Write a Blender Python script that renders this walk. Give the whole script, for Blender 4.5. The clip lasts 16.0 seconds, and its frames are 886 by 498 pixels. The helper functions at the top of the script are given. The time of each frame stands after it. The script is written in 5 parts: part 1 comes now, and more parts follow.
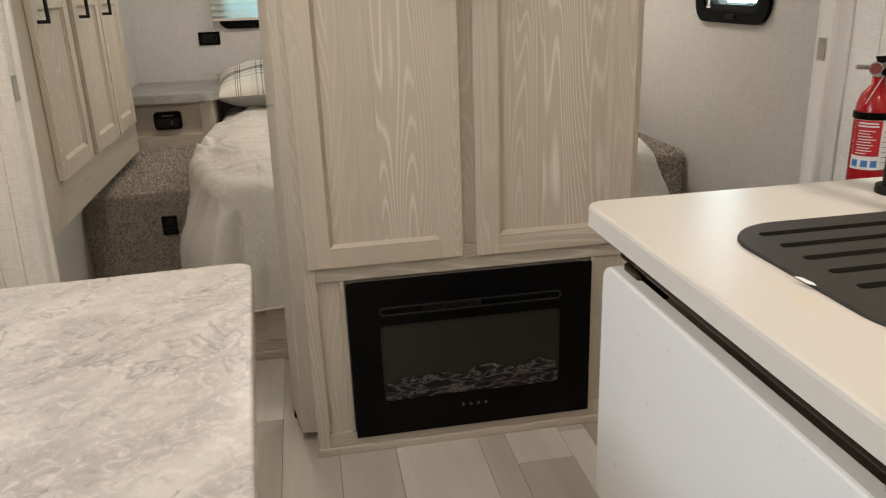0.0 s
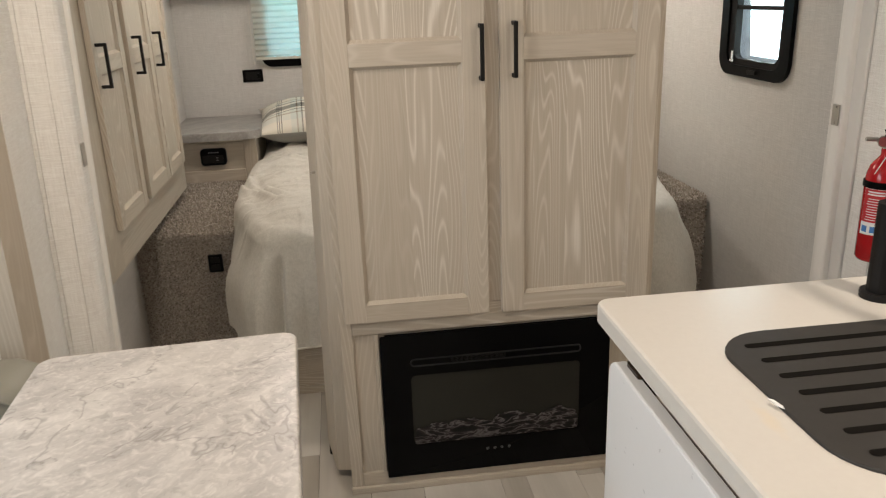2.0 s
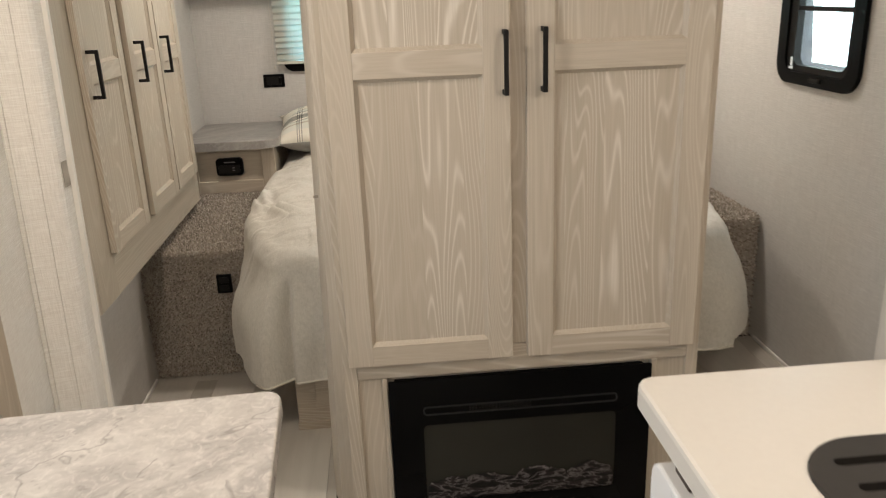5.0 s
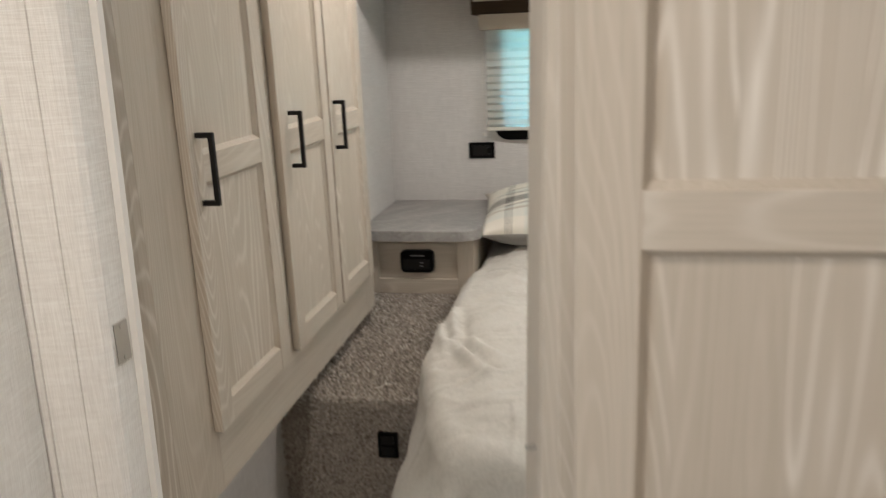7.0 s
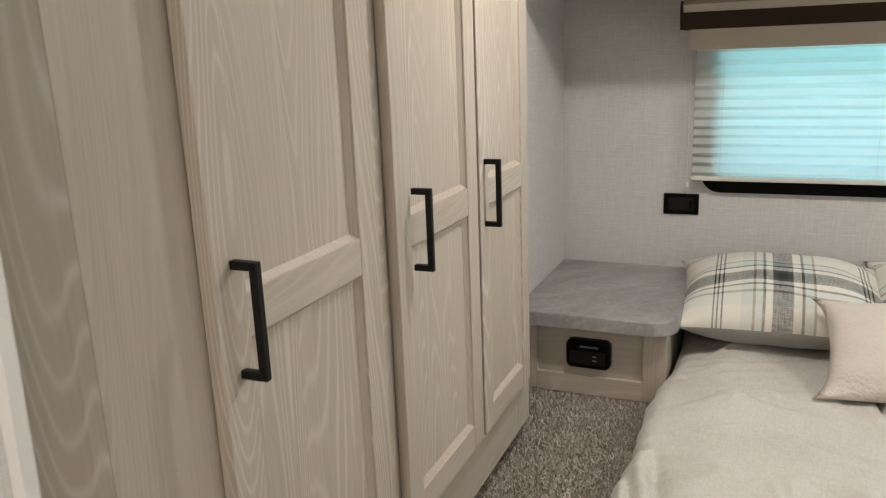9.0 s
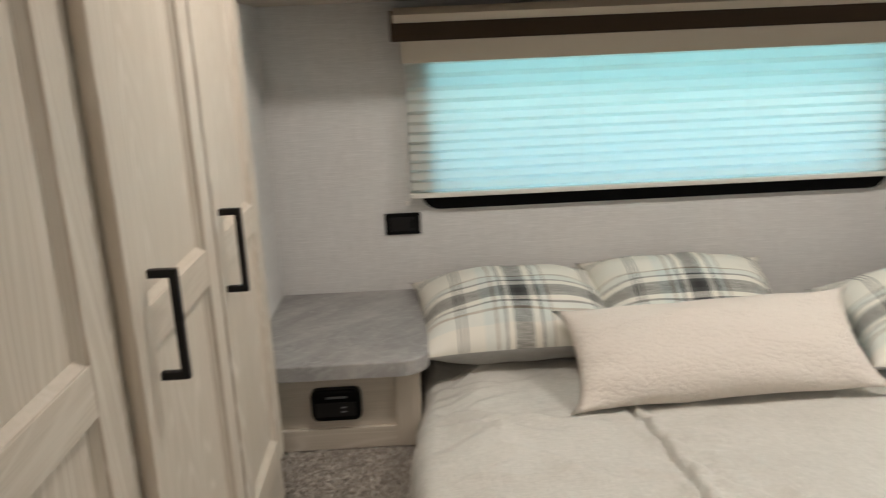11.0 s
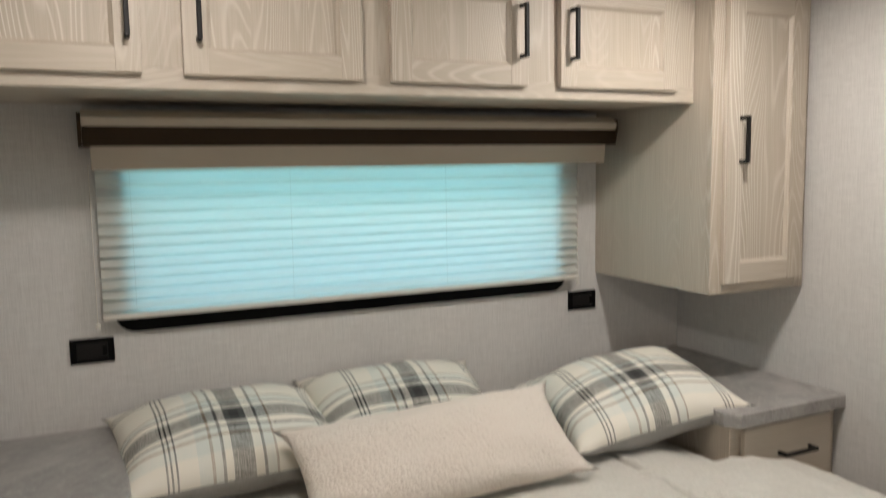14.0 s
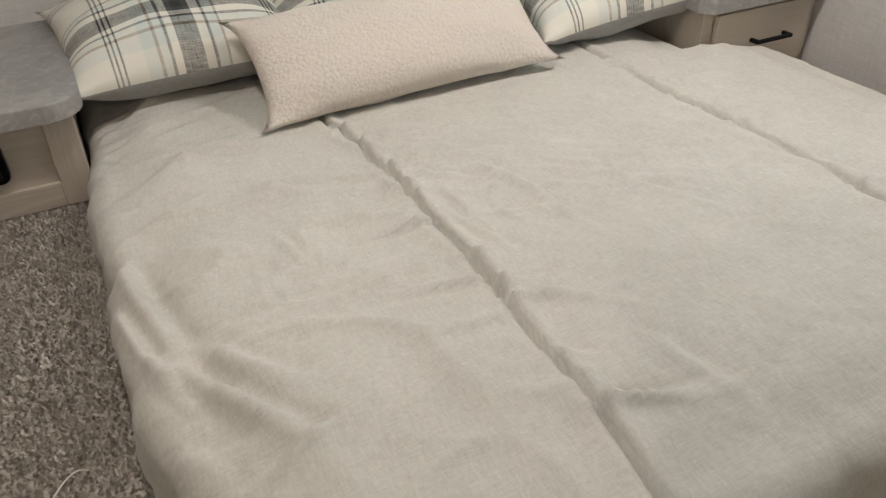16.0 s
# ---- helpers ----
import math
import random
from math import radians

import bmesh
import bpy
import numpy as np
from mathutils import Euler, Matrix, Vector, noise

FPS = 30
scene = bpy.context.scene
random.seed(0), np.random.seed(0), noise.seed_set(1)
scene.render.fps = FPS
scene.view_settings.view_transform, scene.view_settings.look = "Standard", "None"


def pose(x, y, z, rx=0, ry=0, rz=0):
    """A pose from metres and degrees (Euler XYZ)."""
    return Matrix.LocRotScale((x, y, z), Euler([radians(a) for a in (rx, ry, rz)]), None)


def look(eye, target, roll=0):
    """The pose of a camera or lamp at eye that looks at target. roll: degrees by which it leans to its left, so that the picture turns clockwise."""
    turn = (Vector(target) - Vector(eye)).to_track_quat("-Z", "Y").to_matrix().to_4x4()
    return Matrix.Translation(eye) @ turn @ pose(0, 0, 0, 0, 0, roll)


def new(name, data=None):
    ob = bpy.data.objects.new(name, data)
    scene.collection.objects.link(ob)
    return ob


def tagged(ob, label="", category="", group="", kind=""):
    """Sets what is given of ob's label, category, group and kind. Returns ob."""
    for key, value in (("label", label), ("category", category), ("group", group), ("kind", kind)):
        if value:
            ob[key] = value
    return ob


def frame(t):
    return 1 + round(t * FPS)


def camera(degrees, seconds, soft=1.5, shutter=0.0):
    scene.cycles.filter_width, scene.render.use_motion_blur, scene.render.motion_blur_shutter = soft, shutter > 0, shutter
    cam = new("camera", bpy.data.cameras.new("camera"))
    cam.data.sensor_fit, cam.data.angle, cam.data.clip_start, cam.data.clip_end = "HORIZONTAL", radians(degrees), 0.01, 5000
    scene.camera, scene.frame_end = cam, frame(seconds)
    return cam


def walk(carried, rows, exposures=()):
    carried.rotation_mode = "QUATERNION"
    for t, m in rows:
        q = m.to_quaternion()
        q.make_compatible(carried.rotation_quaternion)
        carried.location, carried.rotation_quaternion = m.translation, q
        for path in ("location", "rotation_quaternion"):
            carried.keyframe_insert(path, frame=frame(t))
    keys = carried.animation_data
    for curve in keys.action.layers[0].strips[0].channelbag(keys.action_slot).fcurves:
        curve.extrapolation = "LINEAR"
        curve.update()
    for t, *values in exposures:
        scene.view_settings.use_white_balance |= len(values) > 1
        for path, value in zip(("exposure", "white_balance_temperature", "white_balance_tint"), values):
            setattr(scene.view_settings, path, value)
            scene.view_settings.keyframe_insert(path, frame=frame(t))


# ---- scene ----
cam = camera(59.8, 16.0, soft=1.15, shutter=0.5)
PATH = [
    (0, (0.098, 0.032, 1.216), (0.414, 1.897, 0.565), -2.1),
    (0.5, (0.085, 0.083, 1.223), (0.394, 1.95, 0.576), -1.9),
    (1, (0.095, 0.103, 1.294), (0.382, 1.974, 0.648), -2.0),
    (1.5, (0.108, 0.083, 1.343), (0.369, 1.958, 0.697), -2.0),
    (2, (0.099, -0.063, 1.401), (0.333, 1.818, 0.763), -2.1),
    (2.5, (0.07, -0.119, 1.436), (0.277, 1.762, 0.79), -2.2),
    (3, (-0.03, -0.114, 1.443), (0.195, 1.765, 0.793), -2.3),
    (3.1, (-0.043, -0.109, 1.449), (0.19, 1.767, 0.794), -2.4),
    (5.5, (0.208, 0.37, 1.379), (0.248, 2.272, 0.762), -2.2),
    (6, (0.167, 0.604, 1.362), (0.001, 2.513, 0.791), -2.3),
    (6.5, (0.111, 0.875, 1.387), (-0.137, 2.786, 0.854), -2.4),
    (7, (0.078, 1.168, 1.417), (-0.296, 3.066, 0.907), -2.4),
    (7.5, (0.018, 1.4, 1.456), (-0.585, 3.24, 0.957), -2.2),
    (8, (-0.024, 1.557, 1.481), (-0.757, 3.352, 0.991), -2.6),
    (8.2, (-0.03, 1.619, 1.484), (-0.812, 3.393, 0.991), -2.2),
    (10.3, (-0.219, 1.979, 1.498), (-0.916, 3.787, 1.003), -2.9),
    (10.5, (-0.222, 1.986, 1.506), (-0.731, 3.854, 1.005), -2.6),
    (11, (-0.311, 2.063, 1.516), (-0.260, 3.994, 1.001), -2.5),
    (11.5, (-0.369, 2.075, 1.533), (0.089, 3.953, 1.022), -1.8),
    (12, (-0.383, 2.1, 1.559), (0.319, 3.934, 1.179), -1.2),
    (12.5, (-0.385, 2.12, 1.558), (0.411, 3.951, 1.431), -0.9),
    (13, (-0.379, 2.139, 1.533), (0.44, 3.964, 1.495), -0.9),
    (13.5, (-0.371, 2.145, 1.492), (0.458, 3.964, 1.439), -0.9),
    (14, (-0.361, 2.138, 1.463), (0.472, 3.944, 1.25), -0.9),
    (14.5, (-0.344, 2.107, 1.433), (0.455, 3.86, 0.894), -1.2),
    (15, (-0.332, 2.102, 1.438), (0.404, 3.726, 0.533), -1.3),
    (15.5, (-0.323, 2.124, 1.43), (0.37, 3.634, 0.317), -1.6),
    (16, (-0.284, 2.173, 1.409), (0.42, 3.649, 0.258), -1.4),
]
EXPOSURES = [(0, 0.08, 6700, 10), (1.5, 0.12, 6700, 10), (3, 0.03, 6600, 10), (5.5, 0.26, 6800, 10), (6.5, 0.17, 6350, 10), (8, 0.15, 6200, 9), (10.5, 0.24, 6250, 9), (11.2, 0.03, 6300, 9),
             (12.5, -0.14, 6300, 9), (13.5, -0.15, 6300, 9), (14.5, -0.03, 6250, 9), (15.3, 0.02, 6250, 9), (16, 0.05, 6150, 9)]
walk(cam, [(t, look(eye, target, roll)) for t, eye, target, roll in PATH], EXPOSURES)

# ---- world, daylight, lamps ----
world = bpy.data.worlds.new("world")
world.use_nodes = True
scene.world = world
wn = world.node_tree.nodes
sky = wn.new("ShaderNodeTexSky")
sky.sky_type, sky.sun_disc = "NISHITA", False
sky.sun_elevation, sky.sun_rotation = radians(48), radians(200)
world.node_tree.links.new(sky.outputs[0], wn["Background"].inputs[0])
wn["Background"].inputs[1].default_value = 0.12

sun = new("sun", bpy.data.lights.new("sun", "SUN"))
sun.data.energy, sun.data.angle, sun.data.color = 2.5, radians(0.5), (1.0, 0.95, 0.88)
sun.matrix_world = look((0, 0, 0), (0.25, 0.65, -0.75))


def area(name, eye, target, w, h, power, color):
    lamp = new(name, bpy.data.lights.new(name, "AREA"))
    lamp.data.shape, lamp.data.size, lamp.data.size_y = "RECTANGLE", w, h
    lamp.data.energy, lamp.data.color = power, color
    lamp.matrix_world = look(eye, target)
    return lamp


def disc_lamp(name, x, y, z, power, color=(1.0, 0.86, 0.72), size=0.1):
    lamp = new(name, bpy.data.lights.new(name, "AREA"))
    lamp.data.shape, lamp.data.size = "DISK", size
    lamp.data.energy, lamp.data.color = power, color
    lamp.matrix_world = look((x, y, z), (x, y + 0.0001, z - 1))
    return lamp


WARM = (1.0, 0.87, 0.74)
LAMPS = [(1.02, 3.38), (-0.20, 3.30), (-0.36, 1.32), (1.10, 0.60), (-0.36, -0.8), (1.10, -0.8)]
POWER = [9.4, 4.2, 7.9, 8.0, 9.5, 8.0]
WIDE = [5.0, 12.0]  # what the two bedroom domes throw sideways
COOL = (1.0, 0.90, 0.82)


def ceil_z(x):
    """The ceiling is slightly arched across the trailer."""
    return 2.027 - 0.038 * min((x - 0.41) ** 2, 1.6)


for (lx, ly), p in zip(LAMPS, POWER):
    disc_lamp("lamp_light", lx, ly, ceil_z(lx) - 0.024, p, COOL if ly > 2 else WARM)
for (lx, ly), p in zip(LAMPS, WIDE):
    lamp = new("dome_light", bpy.data.lights.new("dome_light", "SPOT"))
    lamp.data.energy, lamp.data.color, lamp.data.shadow_soft_size = p, COOL, 0.045
    lamp.data.spot_size, lamp.data.spot_blend = radians(174), 0.12
    lamp.matrix_world = look((lx, ly, ceil_z(lx) - 0.026), (lx, ly + 0.0001, 0))
# sky light in the window openings
area("window_light", (0.41, 4.50, 1.41), (0.41, 4.0, 1.41), 1.40, 0.22, 3.6, (0.42, 0.91, 0.94))
area("window_light", (0.41, 4.50, 1.14), (0.41, 4.0, 1.14), 1.40, 0.22, 4.15, (0.37, 0.80, 1.0))
area("window_light", (-1.62, 0.35, 1.25), (-0.6, 0.35, 1.1), 1.3, 0.65, 20, (0.80, 0.90, 1.0))
area("window_light", (1.70, 2.71, 1.36), (1.0, 2.71, 1.3), 0.34, 0.5, 2.5, (0.80, 0.95, 1.0))


# ---- materials ----
class Nodes:
    """Small helper round a node tree."""

    def __init__(self, name, rough=0.5, metal=0.0, spec=0.5):
        self.m = bpy.data.materials.new(name)
        self.m.use_nodes = True
        self.t = self.m.node_tree
        self.b = self.t.nodes["Principled BSDF"]
        self.b.inputs["Roughness"].default_value = rough
        self.b.inputs["Metallic"].default_value = metal
        self.b.inputs["Specular IOR Level"].default_value = spec
        self.coord = self.t.nodes.new("ShaderNodeTexCoord").outputs["Object"]
        self.rand = self.t.nodes.new("ShaderNodeObjectInfo").outputs["Random"]

    def link(self, a, b):
        self.t.links.new(a, b)

    def put(self, socket, v):
        if isinstance(v, bpy.types.NodeSocket):
            self.link(v, socket)
        elif isinstance(v, (tuple, list)) and len(v) == 3 and len(socket.default_value) == 4:
            socket.default_value = (*v, 1)
        else:
            socket.default_value = v

    def math(self, op, a, b=0.0, c=0.0):
        n = self.t.nodes.new("ShaderNodeMath")
        n.operation = op
        for i, v in enumerate((a, b, c)):
            self.put(n.inputs[i], v)
        return n.outputs[0]

    def vmath(self, op, a, b):
        n = self.t.nodes.new("ShaderNodeVectorMath")
        n.operation = op
        self.put(n.inputs[0], a)
        self.put(n.inputs[1], b)
        return n.outputs[0]

    def split(self, v):
        n = self.t.nodes.new("ShaderNodeSeparateXYZ")
        self.link(v, n.inputs[0])
        return n.outputs

    def scaled(self, scale, shift=None):
        v = self.coord if shift is None else self.vmath("ADD", self.coord, shift)
        return self.vmath("MULTIPLY", v, scale)

    def noise(self, vec, scale, detail=4, rough=0.55, distort=0.0):
        n = self.t.nodes.new("ShaderNodeTexNoise")
        self.link(vec, n.inputs["Vector"])
        for k, v in (("Scale", scale), ("Detail", detail), ("Roughness", rough), ("Distortion", distort)):
            n.inputs[k].default_value = v
        return n.outputs[0]

    def ramp(self, fac, stops, mode="LINEAR"):
        n = self.t.nodes.new("ShaderNodeValToRGB")
        n.color_ramp.interpolation = mode
        e = n.color_ramp.elements
        for i, (p, c) in enumerate(stops):
            s = e[i] if i < 2 else e.new(p)
            s.position, s.color = p, (*c, 1)
        self.link(fac, n.inputs[0])
        return n.outputs[0]

    def mix(self, fac, a, b, mode="MIX"):
        n = self.t.nodes.new("ShaderNodeMix")
        n.data_type, n.blend_type = "RGBA", mode
        self.put(n.inputs[0], fac)
        self.put(n.inputs[6], a)
        self.put(n.inputs[7], b)
        return n.outputs[2]

    def color(self, v):
        self.put(self.b.inputs["Base Color"], v)
        return self

    def rough(self, v):
        self.put(self.b.inputs["Roughness"], v)
        return self

    def bump(self, h, strength=0.3, dist=0.002):
        n = self.t.nodes.new("ShaderNodeBump")
        n.inputs["Strength"].default_value, n.inputs["Distance"].default_value = strength, dist
        self.link(h, n.inputs["Height"])
        self.link(n.outputs[0], self.b.inputs["Normal"])
        return self


def wood(name, axis, grain=1.0, staves=0.0):
    """White-washed ash, grain along the axis 0, 1 or 2: contour lines of a stretched field make the cathedral figure; panels are glued up from staves."""
    n = Nodes(name, 0.5)
    sc = [7.5, 7.5, 7.5]
    sc[axis] = 0.72
    off = n.t.nodes.new("ShaderNodeCombineXYZ")
    key = n.rand
    tone = n.rand
    if staves:
        x, y, z = n.split(n.coord)
        across = n.math("ADD", n.math("ADD", x, y), n.math("MULTIPLY", n.rand, 3.0))
        wander = n.math("ADD", across, n.math("MULTIPLY", n.math("SINE", n.math("MULTIPLY", across, 23.0)), 0.016))
        stave = n.math("FLOOR", n.math("MULTIPLY", wander, staves))
        tone = n.math("FRACT", n.math("MULTIPLY", n.math("SINE", n.math("MULTIPLY_ADD", n.rand, 31.0, n.math("MULTIPLY", stave, 12.9))), 437.5))
        key = n.math("MULTIPLY_ADD", tone, 2.0, n.rand)
    for i in range(3):
        n.link(n.math("MULTIPLY", key, 37.0 + 11 * i), off.inputs[i])
    v = n.scaled(tuple(sc), off.outputs[0])
    field = n.noise(v, 1.0, 1.4, 0.4, 0.25)
    ripple = n.noise(n.scaled(tuple(6 * q for q in sc), off.outputs[0]), 1.0, 2, 0.5)
    bands = n.math("SINE", n.math("MULTIPLY_ADD", ripple, 2.2, n.math("MULTIPLY", field, 235.0)))
    sf = [260.0, 260.0, 260.0]
    sf[axis] = 5.0
    fine = n.noise(n.scaled(tuple(sf), off.outputs[0]), 1.0, 3, 0.6)
    mid = n.noise(n.scaled(tuple(s * 0.10 for s in sf), off.outputs[0]), 1.0, 2, 0.5)
    patch = n.noise(n.scaled(tuple(s * 0.4 for s in sc), off.outputs[0]), 1.0, 2, 0.5)
    line = n.math("POWER", n.math("MULTIPLY_ADD", bands, 0.5, 0.5), 5.0)
    amount = n.math("MULTIPLY", line, n.math("MULTIPLY_ADD", fine, 1.3, 0.15))
    amount = n.math("MULTIPLY", amount, n.math("MULTIPLY", n.math("MAXIMUM", n.math("MULTIPLY_ADD", patch, 4.0, -1.45), 0.18), 1.0 * grain))
    base = n.mix(mid, (0.42, 0.362, 0.288), (0.514, 0.451, 0.372))
    col = n.mix(n.math("MULTIPLY_ADD", fine, 1.1, -0.36), base, (0.315, 0.272, 0.208), "MIX")
    col = n.mix(n.math("MINIMUM", amount, 1.0), col, (0.69, 0.64, 0.57))
    col = n.mix(0.22, col, n.mix(tone, (0.425, 0.369, 0.295), (0.555, 0.495, 0.413)))
    n.color(col)
    n.rough(n.math("MULTIPLY_ADD", fine, 0.2, 0.40))
    n.bump(fine, 0.10, 0.001)
    return n.m


def linen(name, a, b, rough=0.75, k=1.0):
    """Woven-look wallboard: crossed threads on a slowly varying ground."""
    n = Nodes(name, rough)
    h1 = n.noise(n.scaled((30 * k, 30 * k, 520 * k)), 1.0, 2)
    h2 = n.noise(n.scaled((520 * k, 520 * k, 22 * k)), 1.0, 2)
    big = n.noise(n.coord, 2.3, 3)
    w = n.math("ADD", h1, h2)
    f = n.math("MULTIPLY_ADD", w, 1.6, -1.1)
    col = n.mix(f, a, b)
    slub = n.ramp(n.noise(n.scaled((11 * k, 11 * k, 300 * k)), 1.0, 3, 0.6), [(0.53, (0, 0, 0)), (0.68, (1, 1, 1))])
    col = n.mix(n.math("MULTIPLY", slub, 0.55), col, tuple(min(0.93, 1.08 * c) for c in b))
    dim = n.ramp(n.noise(n.scaled((230 * k, 230 * k, 7 * k)), 1.0, 3, 0.6), [(0.54, (0, 0, 0)), (0.70, (1, 1, 1))])
    col = n.mix(n.math("MULTIPLY", dim, 0.30), col, tuple(0.86 * c for c in a))
    col = n.mix(n.math("MULTIPLY", big, 0.3), col, tuple(0.8 * c for c in a))
    n.color(col).bump(w, 0.12, 0.001)
    return n.m


def marble(name, a, b, c, rough=0.25):
    """Stone-look laminate: cloudy ground, pale flecks and a few thin veins."""
    n = Nodes(name, rough)
    x, y, z = n.split(n.coord)
    flow = n.t.nodes.new("ShaderNodeCombineXYZ")
    n.link(n.math("MULTIPLY", n.math("SUBTRACT", x, y), 1.1), flow.inputs[0])
    n.link(n.math("MULTIPLY", n.math("ADD", x, y), 0.5), flow.inputs[1])
    n.link(z, flow.inputs[2])
    big = n.noise(flow.outputs[0], 6.0, 8, 0.62, 1.1)
    small = n.noise(n.coord, 42, 6, 0.66, 1.2)
    vein = n.noise(n.vmath("ADD", flow.outputs[0], (3.1, 1.7, 0.4)), 3.2, 4, 0.62, 0.7)
    v = n.math("MAXIMUM", n.math("SUBTRACT", 1.0, n.math("MULTIPLY", n.math("ABSOLUTE", n.math("SUBTRACT", vein, 0.47)), 75.0)), 0.0)
    patch = n.noise(n.coord, 9, 3)
    v = n.math("MULTIPLY", v, n.math("GREATER_THAN", patch, 0.5))
    col = n.ramp(big, [(0.34, b), (0.64, a), (0.5, tuple(0.45 * p + 0.55 * q for p, q in zip(a, b)))])
    pale = tuple(min(0.82, 1.22 * p) for p in a)
    col = n.mix(n.math("MULTIPLY", n.ramp(small, [(0.5, (0, 0, 0)), (0.66, (1, 1, 1))]), 0.6), col, pale)
    col = n.mix(n.math("MULTIPLY", n.ramp(small, [(0.34, (1, 1, 1)), (0.46, (0, 0, 0))]), 0.14), col, tuple(0.8 * q for q in b))
    col = n.mix(n.math("MULTIPLY", v, 0.6), col, c)
    n.color(col)
    n.rough(n.math("MULTIPLY_ADD", small, 0.22, rough - 0.08))
    n.bump(small, 0.08, 0.001)
    return n.m


def plain(name, col, rough=0.5, metal=0.0, spec=0.5, speck=0.12, scale=60):
    n = Nodes(name, rough, metal, spec)
    s = n.noise(n.coord, scale, 4)
    big = n.noise(n.coord, 4, 3)
    c2 = tuple(min(1.0, c * (1 + speck)) for c in col)
    c1 = tuple(c * (1 - speck) for c in col)
    n.color(n.mix(n.math("MULTIPLY_ADD", s, 0.6, n.math("MULTIPLY", big, 0.4)), c1, c2))
    n.rough(n.math("MULTIPLY_ADD", s, 0.12, max(0.0, rough - 0.06)))
    n.bump(s, 0.05, 0.0006)
    return n.m


def cloth(name, a, b, thread=420, rough=0.9):
    n = Nodes(name, rough, 0, 0.25)
    t1 = n.noise(n.scaled((thread, 45, 60)), 1.0, 3, 0.6)
    t2 = n.noise(n.scaled((45, thread, 60)), 1.0, 3, 0.6)
    big = n.noise(n.coord, 6, 5, 0.6)
    w = n.math("ADD", t1, t2)
    fuzz = n.noise(n.scaled((1.0, 0.55, 1.0)), 160, 4, 0.7)
    n.color(n.mix(n.math("ADD", n.math("MULTIPLY_ADD", w, 0.8, -0.55), n.math("MULTIPLY_ADD", big, 0.7, n.math("MULTIPLY_ADD", fuzz, 0.8, -0.45))), a, b))
    wr = n.noise(n.scaled((1.0, 1.6, 1.0)), 20, 4, 0.5, 0.8)
    n.bump(n.math("ADD", n.math("MULTIPLY", w, 0.10), n.math("MULTIPLY_ADD", fuzz, 0.12, wr)), 0.42, 0.006)
    n.b.inputs["Sheen Weight"].default_value = 0.1
    return n.m


WOOD = [wood("ash_frame_x", 0, 0.65), wood("ash_frame_y", 1, 0.45), wood("ash_frame_z", 2, 0.65)]
PANELWOOD = wood("ash_panel", 2, 1.0, 9.0)
OVERWOOD = wood("ash_overhead_panel", 2, 0.6, 9.0)
PALEWOOD = wood("ash_plain", 2, 0.2)
DOORWOOD = wood("ash_wardrobe_panel", 2, 0.85, 9.0)
PALEWOOD_X = wood("ash_plain_x", 0, 0.15)
WALL = linen("linen_wallboard", (0.515, 0.497, 0.475), (0.65, 0.632, 0.605))
PANEL = linen("pale_linen_panel", (0.70, 0.67, 0.63), (0.89, 0.87, 0.835), 0.7)
CEILING = plain("white_ceiling", (0.69, 0.665, 0.635), 0.5, speck=0.03)
WHITE = plain("white_trim", (0.74, 0.715, 0.68), 0.4, speck=0.04)
FLAPWHITE = plain("white_flap", (0.78, 0.78, 0.78), 0.3, speck=0.02)
BLACK = plain("black_metal", (0.008, 0.007, 0.0065), 0.5, 0.0, 0.2, 0.2)
BLACKPLASTIC = plain("black_plastic", (0.004, 0.004, 0.0042), 0.30, 0.0, 0.06, 0.2)
COVER = plain("graphite_sink_cover", (0.034, 0.031, 0.028), 0.55, 0.0, 0.3, speck=0.1)
# near black for underlay and housing; also paints the shade in the sink cover's slots
DARK = plain("flat_near_black", (0.008, 0.007, 0.006), 0.9, 0.0, 0.05)
BRONZE = plain("bronze_bracket", (0.05, 0.032, 0.022), 0.25, 0.9)
TABLE = marble("grey_marble_laminate", (0.555, 0.527, 0.493), (0.375, 0.352, 0.332), (0.22, 0.20, 0.188), 0.27)
TABLE.node_tree.nodes["Principled BSDF"].inputs["Specular IOR Level"].default_value = 0.2
STAND = marble("dark_marble_laminate", (0.37, 0.355, 0.335), (0.24, 0.23, 0.22), (0.30, 0.28, 0.27), 0.40)
SPREAD = cloth("linen_bedspread", (0.412, 0.396, 0.353), (0.625, 0.602, 0.547))
GREYCLOTH = cloth("grey_cotton", (0.27, 0.265, 0.245), (0.36, 0.35, 0.33))
LEATHER = plain("taupe_leather", (0.225, 0.215, 0.175), 0.45, speck=0.08, scale=140)
CHROME = plain("chrome", (0.72, 0.72, 0.73), 0.12, 1.0)
STEEL = plain("brushed_steel", (0.45, 0.43, 0.40), 0.35, 1.0)
RED = plain("red_enamel", (0.40, 0.008, 0.012), 0.18, speck=0.05)
REDLABEL = plain("red_label", (0.48, 0.02, 0.03), 0.35)
LABEL = plain("white_label", (0.78, 0.78, 0.78), 0.4, speck=0.03)
BLUE = plain("blue_print", (0.06, 0.20, 0.50), 0.4)
BUTTON = plain("dim_button_print", (0.13, 0.13, 0.13), 0.5)
GREYPRINT = plain("grey_print", (0.30, 0.30, 0.30), 0.4)
DARKWOOD = plain("dark_walnut_strip", (0.036, 0.023, 0.013), 0.6, 0.0, 0.12, speck=0.3, scale=30)
VALANCE = plain("taupe_valance", (0.43, 0.375, 0.30), 0.6, speck=0.05)
STITCH = plain("cream_piping", (0.62, 0.585, 0.52), 0.8)

